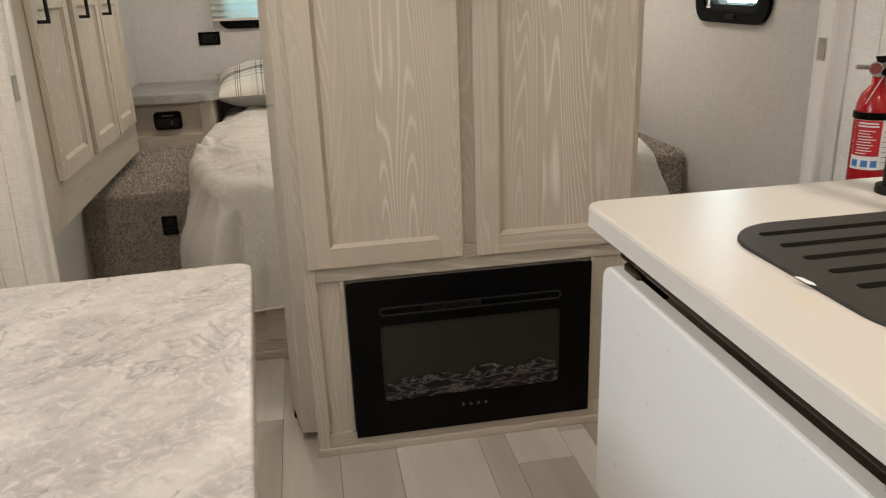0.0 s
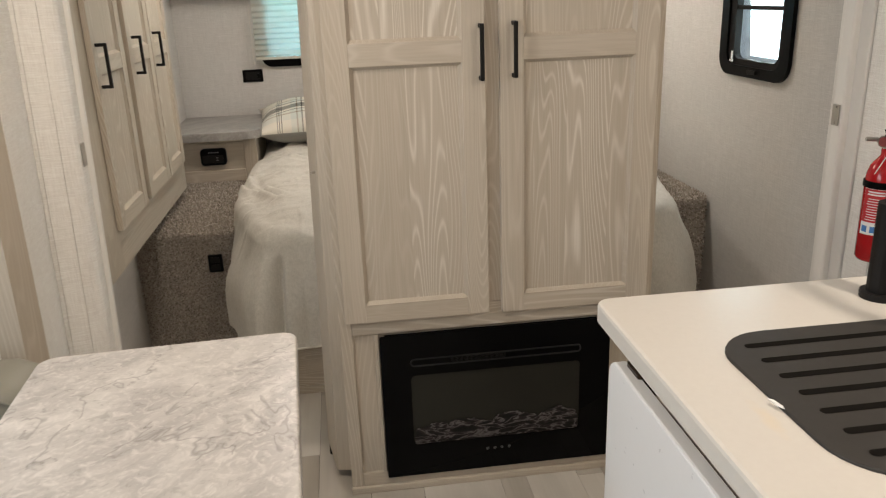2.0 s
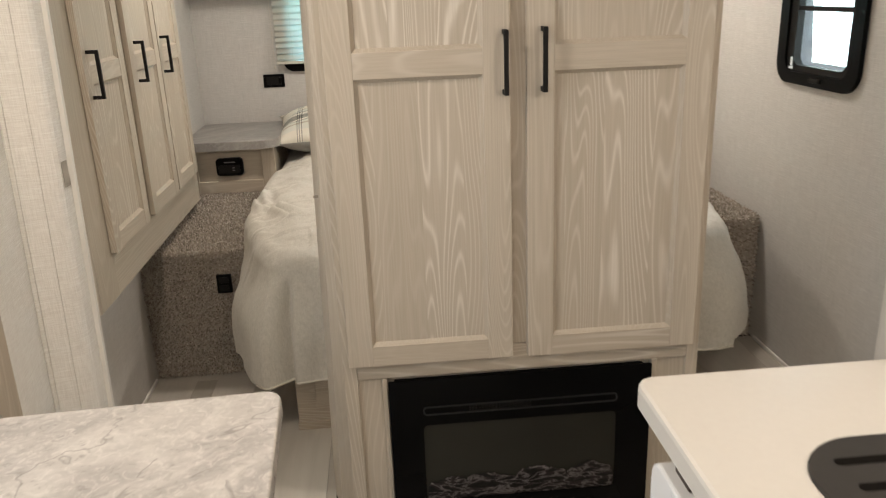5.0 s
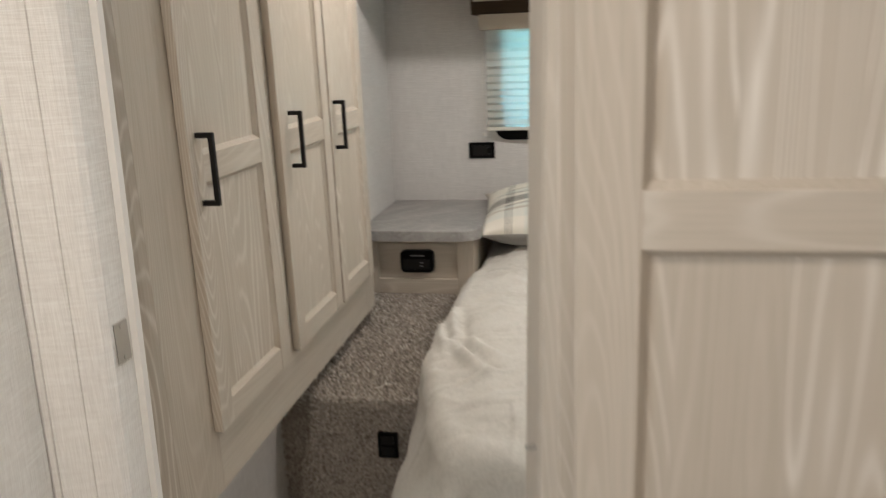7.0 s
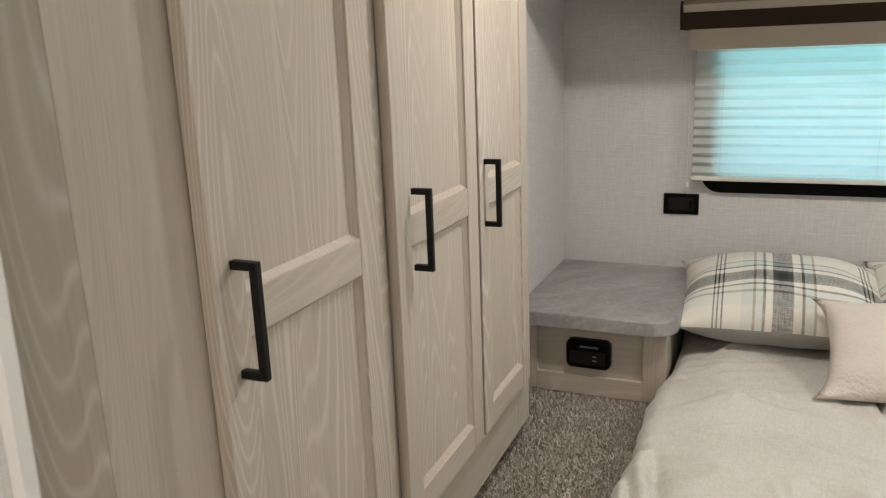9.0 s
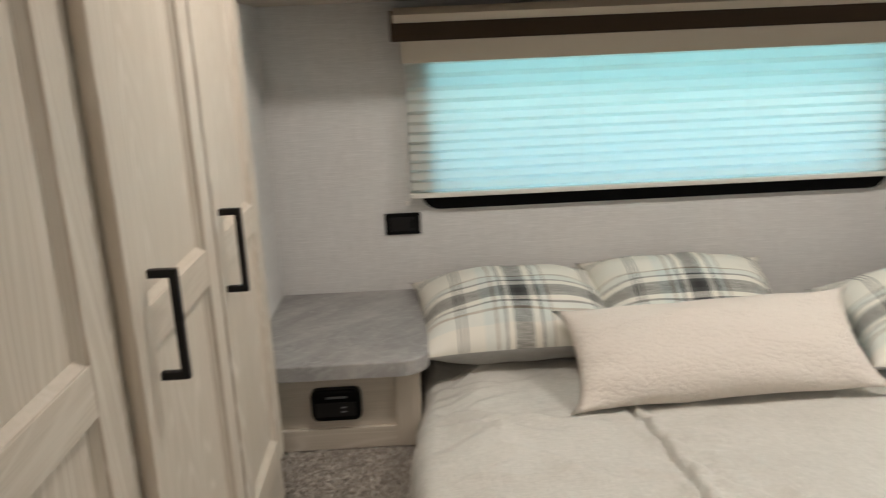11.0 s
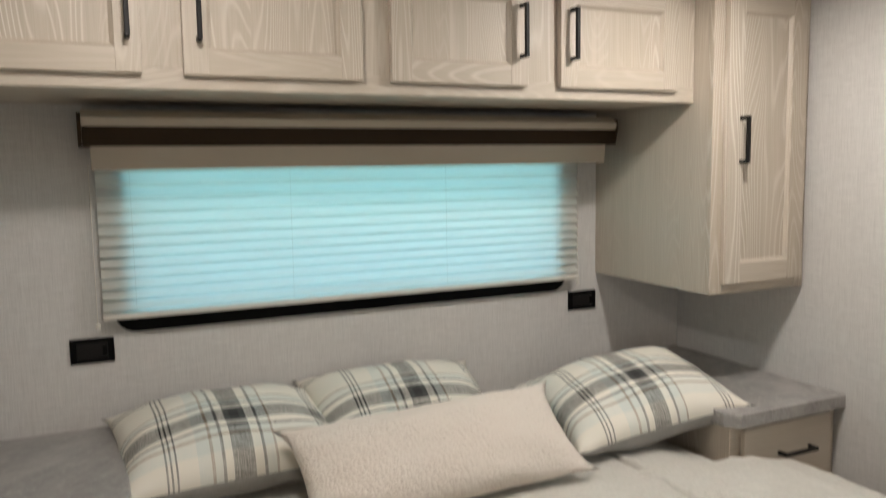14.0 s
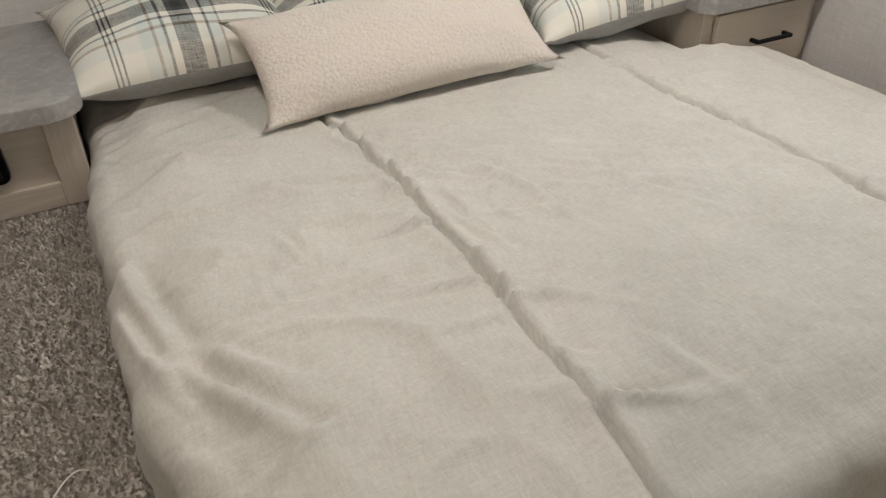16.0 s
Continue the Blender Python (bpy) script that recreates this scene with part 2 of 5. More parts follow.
gl = Nodes("fire_glass", 0.06, 0.0, 0.10)
gl.color((0.003, 0.003, 0.0033))
FIREGLASS = gl.m
gs = Nodes("fire_screen", 0.15, 0.0, 0.2)
gs.color(gs.mix(gs.noise(gs.coord, 3.0, 3), (0.018, 0.018, 0.015), (0.033, 0.033, 0.027)))
SCREEN = gs.m
lg = Nodes("ceramic_logs", 0.7, 0, 0.15)
ln_ = lg.noise(lg.scaled((16, 16, 48)), 1.0, 3, 0.55, 0.9)
ln_ = lg.math("SUBTRACT", 1.0, lg.math("MULTIPLY", lg.math("ABSOLUTE", lg.math("SUBTRACT", ln_, 0.5)), 6.0))
lg.color(lg.ramp(ln_, [(0.30, (0.010, 0.0095, 0.009)), (1.0, (0.13, 0.12, 0.12)), (0.74, (0.026, 0.021, 0.021))])).bump(ln_, 0.4, 0.006)
LOG = lg.m

cp = Nodes("speckled_carpet", 1.0, 0, 0.1)
c1 = cp.noise(cp.coord, 190, 3, 0.7)
c2 = cp.noise(cp.coord, 7, 3, 0.6)
island = cp.t.nodes.new("ShaderNodeNewGeometry").outputs["Random Per Island"]
ccol = cp.ramp(island, [(0.0, (0.235, 0.205, 0.172)), (1.0, (0.66, 0.615, 0.555)), (0.35, (0.355, 0.315, 0.27)), (0.7, (0.475, 0.432, 0.38))])
ccol = cp.mix(cp.math("MULTIPLY", cp.math("MULTIPLY_ADD", c2, 2.4, -0.75), 0.45), ccol, (0.36, 0.32, 0.27))
cp.color(ccol).bump(c1, 0.4, 0.003)
CARPET = cp.m

fl = Nodes("greige_plank_vinyl", 0.42)
foff = fl.t.nodes.new("ShaderNodeCombineXYZ")
for i_ in range(3):
    fl.link(fl.math("MULTIPLY", fl.rand, 53.0 + 7 * i_), foff.inputs[i_])
f1 = fl.noise(fl.scaled((85, 3.2, 40), foff.outputs[0]), 1.0, 5, 0.6, 0.3)
f2 = fl.noise(fl.scaled((9, 1.3, 9), foff.outputs[0]), 1.0, 3, 0.55, 0.4)
fcol = fl.ramp(f2, [(0.25, (0.29, 0.262, 0.225)), (0.75, (0.70, 0.665, 0.61)), (0.5, (0.50, 0.465, 0.41))])
fcol = fl.mix(fl.math("MULTIPLY", f1, 0.62), fcol, (0.27, 0.24, 0.20))
fcol = fl.mix(0.50, fcol, fl.mix(fl.rand, (0.235, 0.205, 0.165), (0.72, 0.69, 0.64)))
fl.color(fcol).bump(f1, 0.08, 0.001)
PLANK = fl.m

# pleated shade: fabric that lets some of the daylight through
sh = bpy.data.materials.new("pleated_shade_fabric")
sh.use_nodes = True
st = sh.node_tree
st.nodes.remove(st.nodes["Principled BSDF"])
d1, d2, mx = st.nodes.new("ShaderNodeBsdfDiffuse"), st.nodes.new("ShaderNodeBsdfTranslucent"), st.nodes.new("ShaderNodeMixShader")
d1.inputs[0].default_value, d2.inputs[0].default_value = (0.72, 0.69, 0.62, 1), (0.75, 0.80, 0.78, 1)
mx.inputs[0].default_value = 0.45
st.links.new(d1.outputs[0], mx.inputs[1])
st.links.new(d2.outputs[0], mx.inputs[2])
st.links.new(mx.outputs[0], st.nodes["Material Output"].inputs[0])
SHADE = sh

gp = Nodes("window_glass", 0.0)
gp.b.inputs["Transmission Weight"].default_value = 1.0
gp.color((0.86, 0.95, 0.95))
GLASS = gp.m

ls = bpy.data.materials.new("lit_diffuser")
ls.use_nodes = True
lb = ls.node_tree.nodes["Principled BSDF"]
lb.inputs["Base Color"].default_value = (0.9, 0.9, 0.88, 1)
lb.inputs["Emission Color"].default_value = (1.0, 0.93, 0.84, 1)
lb.inputs["Emission Strength"].default_value = 6.0
LIT = ls


def plaid():
    n = Nodes("plaid_cotton", 0.9, 0, 0.2)
    x, y, z = n.split(n.coord)
    cream, pale, dark, tan, grey = (0.80, 0.77, 0.70), (0.66, 0.70, 0.67), (0.03, 0.033, 0.036), (0.33, 0.27, 0.21), (0.085, 0.088, 0.09)
    stops = [(0.0, cream), (0.03, dark), (0.042, cream), (0.058, dark), (0.070, cream), (0.086, dark), (0.098, cream), (0.22, pale), (0.30, tan), (0.318, pale),
             (0.365, grey), (0.383, cream), (0.43, grey), (0.465, dark), (0.53, grey), (0.57, cream), (0.625, grey), (0.643, pale), (0.70, tan), (0.718, cream)]
    u = n.math("FRACT", n.math("MULTIPLY_ADD", x, 2.65, n.math("MULTIPLY_ADD", n.rand, 0.25, 0.40)))
    v = n.math("FRACT", n.math("MULTIPLY_ADD", y, 2.65, 0.66))
    a, b = n.ramp(u, stops, "CONSTANT"), n.ramp(v, stops, "CONSTANT")
    weave = n.noise(n.scaled((900, 900, 900)), 1.0, 2)
    s1 = n.noise(n.scaled((700, 30, 30)), 1.0, 2)
    s2 = n.noise(n.scaled((30, 700, 30)), 1.0, 2)
    f = n.math("MULTIPLY_ADD", n.math("SUBTRACT", s1, s2), 1.2, 0.5)
    col = n.mix(f, a, b)
    col = n.mix(0.45, col, n.mix(1.0, n.mix(0.25, a, cream), n.mix(0.25, b, cream), "MULTIPLY"))
    n.color(col).bump(weave, 0.1, 0.0008)
    return n.m


PLAID = plaid()
bo = Nodes("cream_boucle", 0.95, 0, 0.15)
bv = bo.t.nodes.new("ShaderNodeTexVoronoi")
bv.inputs["Scale"].default_value = 105
bo.link(bo.vmath("ADD", bo.coord, bo.vmath("MULTIPLY", bo.scaled((0, 0, 0)), (0, 0, 0))), bv.inputs["Vector"])
bn = bo.noise(bo.coord, 150, 4, 0.7, 1.5)
bo.color(bo.mix(bn, (0.70, 0.62, 0.54), (0.84, 0.775, 0.70))).bump(bo.math("SUBTRACT", bn, bo.math("MULTIPLY", bv.outputs[0], 0.8)), 0.75, 0.006)
BOUCLE = bo.m


# ---- building helpers ----
def finish(name, bm, mat, smooth=False):
    me = bpy.data.meshes.new(name)
    bm.normal_update()
    bm.to_mesh(me)
    bm.free()
    if mat:
        me.materials.append(mat)
    if smooth:
        for p in me.polygons:
            p.use_smooth = True
    return new(name, me)


def part(name, bm, mat, parent, label="", smooth=False):
    ob = finish(name, bm, mat, smooth)
    ob.parent = parent
    if label:
        tagged(ob, label)
    return ob


def thing(name, at, label, category, group="", kind=""):
    ob = new(name)
    ob.location = at
    bpy.context.view_layer.update()
    return tagged(ob, label, category, group, kind)


def wpart(name, bm, mat, parent, label="", smooth=False):
    ob = part(name, bm, mat, parent, label, smooth)
    root = parent
    off = Vector((0, 0, 0))
    while root is not None:
        off += root.location if root.type == "EMPTY" else Vector((0, 0, 0))
        root = root.parent
    if parent.type == "EMPTY":
        ob.matrix_parent_inverse = Matrix.Translation(-off)
    return ob


def box(bm, x0, x1, y0, y1, z0, z1, bevel=0.0, seg=2):
    r = bmesh.ops.create_cube(bm, size=1.0)
    vs = r["verts"]
    for v in vs:
        v.co = Vector(((x0 + x1) / 2 + v.co.x * (x1 - x0), (y0 + y1) / 2 + v.co.y * (y1 - y0), (z0 + z1) / 2 + v.co.z * (z1 - z0)))
    if bevel > 0:
        es = list({e for v in vs for e in v.link_edges})
        bmesh.ops.bevel(bm, geom=es, offset=bevel, segments=seg, affect="EDGES", profile=0.5)
    return bm


def B(*a, **k):
    return box(bmesh.new(), *a, **k)


def cyl(bm, p, q, r, seg=20, r2=None):
    p, q = Vector(p), Vector(q)
    m = Matrix.Translation((p + q) / 2) @ (q - p).to_track_quat("Z", "Y").to_matrix().to_4x4()
    bmesh.ops.create_cone(bm, cap_ends=True, segments=seg, radius1=r, radius2=r if r2 is None else r2, depth=(q - p).length, matrix=m)
    return bm


def outline(x0, x1, y0, y1, r, n=8):
    """Corners of a rounded rectangle, counter-clockwise."""
    pts = []
    for cx, cy, a0 in ((x1 - r, y1 - r, 0), (x0 + r, y1 - r, 90), (x0 + r, y0 + r, 180), (x1 - r, y0 + r, 270)):
        for i in range(n + 1):
            a = radians(a0 + 90 * i / n)
            pts.append((cx + r * math.cos(a), cy + r * math.sin(a)))
    return pts


def slab(bm, pts, place, h0, h1, bevel=0.0):
    """A prism over an outline; place(u, v, h) gives the point."""
    lo = [bm.verts.new(place(u, v, h0)) for u, v in pts]
    hi = [bm.verts.new(place(u, v, h1)) for u, v in pts]
    n = len(pts)
    bm.faces.new(lo[::-1])
    top = bm.faces.new(hi)
    for i in range(n):
        bm.faces.new((lo[i], lo[(i + 1) % n], hi[(i + 1) % n], hi[i]))
    bmesh.ops.recalc_face_normals(bm, faces=bm.faces[:])
    if bevel > 0:
        bmesh.ops.bevel(bm, geom=list(top.edges), offset=bevel, segments=2, affect="EDGES", profile=0.5)
    return bm


def ring(bm, outer, inner, place, h0, h1):
    """A flat frame between two outlines of the same count."""
    n = len(outer)
    v = [[bm.verts.new(place(u, w, h)) for u, w in pts] for pts, h in ((outer, h0), (outer, h1), (inner, h1), (inner, h0))]
    for k in range(4):
        a, b = v[k], v[(k + 1) % 4]
        for i in range(n):
            bm.faces.new((a[i], a[(i + 1) % n], b[(i + 1) % n], b[i]))
    bmesh.ops.recalc_face_normals(bm, faces=bm.faces[:])
    return bm


FLAT = lambda u, v, h: (u, v, h)


class Face:
    """A cabinet front: u runs along it, w outward from it."""

    def __init__(self, kind, at):
        self.kind, self.at = kind, at
        self.rail = WOOD[0] if kind == "y" else WOOD[1]

    def p(self, u, v, w):
        return (u, self.at - w, v) if self.kind == "y" else (self.at + w, u, v)

    def box(self, bm, u0, u1, w0, w1, z0, z1, bevel=0.0):
        if self.kind == "y":
            return box(bm, u0, u1, self.at - w1, self.at - w0, z0, z1, bevel)
        return box(bm, self.at + w0, self.at + w1, u0, u1, z0, z1, bevel)

    def B(self, *a, **k):
        return self.box(bmesh.new(), *a, **k)


def shaker(root, f, u0, u1, z0, z1, stile=0.058, rails=(), handle=None, name="door", bottom=None, panel=None):
    """A framed door: two stiles, rails and recessed panels, each a piece; w from 0 to 0.02."""
    t = 0.02
    bot = bottom or stile
    door = wpart(name, f.B(u0, u0 + stile, 0.001, t, z0, z1, 0.0018), WOOD[2], root)
    part("stile", f.B(u1 - stile, u1, 0.001, t, z0, z1, 0.0018), WOOD[2], door)
    levels = [(z0, z0 + bot)] + [(a, c) for a, c in rails] + [(z1 - stile, z1)]
    for a, c in levels:
        part("rail", f.B(u0 + stile - 0.001, u1 - stile + 0.001, 0.001, t - 0.001, a, c, 0.0012), f.rail, door)
    for (_, a), (c, _) in zip(levels, levels[1:]):
        part("panel", f.B(u0 + stile - 0.004, u1 - stile + 0.004, 0.001, t - 0.012, a - 0.004, c + 0.004), panel or (PANELWOOD if f.kind == "y" else DOORWOOD), door)
        bm = bmesh.new()
        e = 0.008
        outer = [(u0 + stile, a), (u1 - stile, a), (u1 - stile, c), (u0 + stile, c)]
        inner = [(u0 + stile + e, a + e), (u1 - stile - e, a + e), (u1 - stile - e, c - e), (u0 + stile + e, c - e)]
        hi, lo = t - 0.004, t - 0.0115
        for k in range(4):
            m = (k + 1) % 4
            o0, o1, i0, i1 = outer[k], outer[m], inner[k], inner[m]
            bm.faces.new([bm.verts.new(f.p(*c)) for c in ((*o0, hi), (*o1, hi), (*i1, lo), (*i0, lo))])
            bm.faces.new([bm.verts.new(f.p(*c)) for c in ((*o0, lo - 0.004), (*o1, lo - 0.004), (*o1, hi), (*o0, hi))])
            bm.faces.new([bm.verts.new(f.p(*c)) for c in ((*i0, lo), (*i1, lo), (*i1, lo - 0.004), (*i0, lo - 0.004))])
        bmesh.ops.remove_doubles(bm, verts=bm.verts[:], dist=0.0001)
        bmesh.ops.recalc_face_normals(bm, faces=bm.faces[:])
        part("bead", bm, PALEWOOD, door)
    if handle:
        u, za, zb = handle
        pull(f, u, za, zb, t, door)
    return door


def pull(f, u, za, zb, w, parent, flat=False):
    bm = bmesh.new()
    s = 0.005
    f.box(bm, u - s, u + s, w + 0.024, w + 0.034, za, zb, 0.0015)
    for z in (za, zb - 0.01):
        f.box(bm, u - s, u + s, w, w + 0.026, z, z + 0.01, 0.001)
    return part("handle", bm, BLACK, parent, "slim black bar pull handle")


# ---- shell ----
XL, XR, YB, YF, XLL = -0.757, 1.645, -1.7, 4.378, -1.66


def structure(name, bm, mat, label, cat="wall"):
    return tagged(finish(name, bm, mat), label, cat, kind="structure")


# far wall with the bed window's opening
bm = bmesh.new()
for a in ((XL - 0.05, -0.29, 0, 2.05), (1.11, XR + 0.05, 0, 2.05), (-0.29, 1.11, 0, 1.075), (-0.29, 1.11, 1.56, 2.05)):
    box(bm, a[0], a[1], YF, YF + 0.05, a[2], a[3])
structure("wall_north", bm, WALL, "grey linen-look wallboard behind the bed head")
structure("wall_west_bedroom", B(XL - 0.05, XL, 2.17, YF, 0, 2.05), WALL, "grey linen-look wallboard beside the wardrobe")
bm = bmesh.new()
for a in ((YB, 2.50, 0, 2.05), (2.925, YF, 0, 2.05), (2.50, 2.925, 0, 1.08), (2.50, 2.925, 1.62, 2.05)):
    box(bm, XR, XR + 0.05, a[0], a[1], a[2], a[3])
structure("wall_east", bm, WALL, "pale linen-look wallboard with a small window")
bm = bmesh.new()
for a in ((YB, -0.3, 0, 2.05), (1.0, 2.12, 0, 2.05), (-0.3, 1.0, 0, 0.92), (-0.3, 1.0, 1.58, 2.05)):
    box(bm, XLL - 0.05, XLL, a[0], a[1], a[2], a[3])
structure("wall_west", bm, WALL, "pale linen-look wallboard of the living area")
structure("wall_south", B(XLL - 0.05, XR + 0.05, YB - 0.05, YB, 0, 2.05), WALL, "pale linen-look wallboard")
structure("wall_slide_end", B(XLL, -0.7405, 1.722, 1.772, 0, 1.975), PANEL, "cream linen-look panel beside the sofa")
bm = bmesh.new()
xs = np.linspace(XLL - 0.05, XR + 0.05, 60)
slab(bm, [(x, ceil_z(x)) for x in xs] + [(x, ceil_z(x) + 0.05) for x in xs[::-1]], lambda u, v, h: (u, h, v), YB - 0.05, YF + 0.05)
xs = np.linspace(XL, XR, 40)
for y0, y1, d in ((3.543, 3.567, 0.004), (3.547, 3.563, 0.008)):
    slab(bm, [(x, ceil_z(x) - d) for x in xs] + [(x, ceil_z(x) + 0.002) for x in xs[::-1]], lambda u, v, h: (u, h, v), y0, y1)
structure("ceiling", bm, CEILING, "white smooth vinyl ceiling with a joint batten", "ceiling")
floor = structure("floor", B(XLL - 0.05, XR + 0.05, YB - 0.05, YF + 0.05, -0.06, -0.004), DARK, "grey-beige wood-look plank vinyl floor", "floor")
for a in ((XL, XL + 0.008, 2.25, 2.96), (XR - 0.008, XR, 1.2, 2.96)):
    structure("baseboard", B(a[0], a[1], a[2], a[3], 0, 0.016, 0.003), WHITE, "thin white floor trim strip", "baseboard")
structure("ground", B(-60, 60, -60, 60, -0.9, -0.8), plain("asphalt", (0.16, 0.155, 0.15), 0.9, speck=0.3, scale=30), "grey asphalt lot", "ground")

# partition stub on the wardrobe side, out of plumb like the sliding door: jamb, side panel and the corner post of the slide-out
LEAN = 0.027


def leaning(bm, k=LEAN):
    for v in bm.verts:
        v.co.x += k * (v.co.z - 1.0)
    return bm


def board(name, pts, mat, parent, z0=0.0, z1=1.985, label="", k=LEAN):
    bm = bmesh.new()
    slab(bm, pts, FLAT, z0, z1)
    return part(name, leaning(bm, k), mat, parent, label)


bm = bmesh.new()
slab(bm, [(-0.713, 2.079), (-0.7060, 2.0812), (-0.7050, 2.0860), (-0.7035, 2.0825), (-0.6562, 2.0950), (-0.6550, 2.0990), (-0.6538, 2.0957), (-0.632, 2.1022),
          (-0.620, 2.1095), (-0.6135, 2.1205), (-0.6130, 2.1675), (-0.6130, 2.190), (-0.79, 2.190), (-0.79, 2.092)], FLAT, 0.0, 1.985)
stub = tagged(finish("wall_partition_west", leaning(bm), PANEL), "pale linen-covered door jamb leaning slightly", "wall", kind="structure")
board("jamb_edge", [(-0.6127, 2.1680), (-0.6020, 2.1700), (-0.6000, 2.1800), (-0.6127, 2.1900)], WHITE, stub, label="white edge strip")
board("side_panel", [(-0.6755, 1.8225), (-0.7150, 2.0760), (-0.760, 2.083), (-0.735, 1.8225)], PANEL, stub)
board("corner_post", [(-0.6840, 1.717), (-0.6750, 1.822), (-0.740, 1.822), (-0.740, 1.717)], WOOD[2], stub, label="tan wood corner post", k=0.012)


def strike(name, m, parent):
    bm = bmesh.new()
    slab(bm, outline(-0.0165, 0.0165, -0.032, 0.032, 0.002, 2), FLAT, 0, 0.002)
    for dz in (-0.024, 0.024):
        cyl(bm, (0, dz, 0.001), (0, dz, 0.0035), 0.0035, 10)
    bm.transform(m)
    return part(name, bm, STEEL, parent, "brushed steel strike plate")


strike("strike_plate", Matrix.Translation((-0.6126, 2.1440, 1.006)) @ pose(0, 0, 0, 0, 0, 90.6) @ pose(0, 0, 0, 90), stub)

# stub on the window side
stub2 = tagged(finish("wall_partition_east", B(1.615, XR, 2.035, 2.18, 0, 1.96, 0.004), WHITE), "white door casing on the window wall", "wall", kind="structure")
part("board", B(1.592, XR, 2.085, 2.135, 0, 1.96, 0.006), WHITE, stub2)
part("board", B(1.622, XR, 1.92, 2.032, 0, 1.96, 0.003), PANEL, stub2)
part("board", B(1.622, XR, 1.2, 1.917, 0, 1.96, 0.003), PANEL, stub2)
strike("strike_plate", Matrix.Translation((1.5895, 2.11, 0.998)) @ pose(0, 0, 0, 0, 0, -90) @ pose(0, 0, 0, 90), stub2)

# sliding door that is pushed back behind the fireplace cabinet, with a flat edge board
sd = thing("sliding_door", (0.4, 2.15, 0.0), "pale wood sliding door pushed open behind the fireplace cabinet", "door")
bm = bmesh.new()
slab(bm, [(-0.004, 2.138), (0.022, 1.984), (0.027, 1.973), (0.075, 1.965), (0.075, 2.138)], FLAT, 0.028, 1.985)
wpart("edge_board", leaning(bm, 0.019), WOOD[2], sd)
wpart("leaf", B(0.030, 0.86, 2.1395, 2.165, 0.025, 1.98, 0.003), WOOD[2], sd)
wpart("floor_guide", B(-0.020, 0.008, 2.105, 2.140, 0, 0.024, 0.003), BLACKPLASTIC, sd, "small black floor guide")
bm = cyl(bmesh.new(), (0.016, 2.012, 0.944), (0.005, 2.006, 0.944), 0.0035, 10)
wpart("stop_pin", bm, CHROME, sd, "small steel stop pin")

# ---- fireplace cabinet ----
F = Face("y", 1.89)
cab = thing("fireplace_cabinet", (0.48, 2.0, 0), "tall white-washed ash cabinet with two doors over an electric fireplace", "cabinet")
wpart("body", B(0.0515, 0.934, 1.912, 2.115, 0.0, 1.985), WOOD[2], cab)
for u0, u1, z0, z1, m in ((0.0480, 0.082, 0.0, 1.985, 2), (0.905, 0.936, 0.0, 1.985, 2), (0.448, 0.515, 0.5755, 1.9295, 2),
                          (0.082, 0.905, 0.505, 0.575, 0), (0.082, 0.905, 1.93, 1.985, 0), (0.082, 0.905, 0.0, 0.062, 0), (0.140, 0.153, 0.0622, 0.5048, 2), (0.817, 0.832, 0.0622, 0.5048, 2)):
    wpart("face_frame", F.B(u0, u1, -0.021, 0.0, z0, z1, 0.002), WOOD[m], cab)
for u0, u1 in ((0.082, 0.140), (0.832, 0.905)):
    wpart("side_panel", F.B(u0, u1, -0.02, -0.010, 0.062, 0.505), WOOD[2], cab)
wpart("base_moulding", F.B(0.046, 0.936, 0.001, 0.012, 0.0, 0.022, 0.003), WOOD[0], cab)
shaker(cab, F, 0.065, 0.463, 0.549, 1.96, 0.060, ((1.228, 1.284),), (0.450, 1.184, 1.320), bottom=0.052)
shaker(cab, F, 0.499, 0.914, 0.547, 1.96, 0.062, ((1.228, 1.284),), (0.534, 1.187, 1.323), bottom=0.052)

fire = thing("electric_fireplace", (0.485, 1.89, 0.046), "black glass electric fireplace with unlit fake logs", "fireplace")
fx0, fx1, fz0, fz1 = 0.155, 0.815, 0.047, 0.499
bm = bmesh.new()
ring(bm, outline(fx0, fx1, fz0, fz1, 0.003, 4), outline(0.236, 0.728, 0.148, 0.373, 0.014, 4), lambda u, v, h: (u, 1.884 - h, v), 0, 0.006)
wpart("glass_front", bm, FIREGLASS, fire)
wpart("housing", B(0.17, 0.80, 1.8925, 2.02, 0.06, 0.49), DARK, fire)
bm = bmesh.new()
slab(bm, outline(0.230, 0.734, 0.142, 0.379, 0.014, 4), lambda u, v, h: (u, 1.8835 - h, v), 0, 0.0018)
wpart("screen", bm, SCREEN, fire, "smoky dark viewing pane")
bm = bmesh.new()
ring(bm, outline(0.236, 0.730, 0.401, 0.426, 0.012, 4), outline(0.240, 0.726, 0.405, 0.422, 0.008, 4), lambda u, v, h: (u, 1.8778 - h, v), 0, 0.003)
wpart("vent_slot", bm, plain("satin_black_slot", (0.016, 0.016, 0.017), 0.35, 0.0, 0.4), fire)
bm = bmesh.new()
for i in range(44):
    box(bm, 0.352 + i * 0.0036, 0.3535 + i * 0.0036, 1.8745, 1.8778, 0.406, 0.421)
wpart("vent_grille", bm, BLACK, fire)
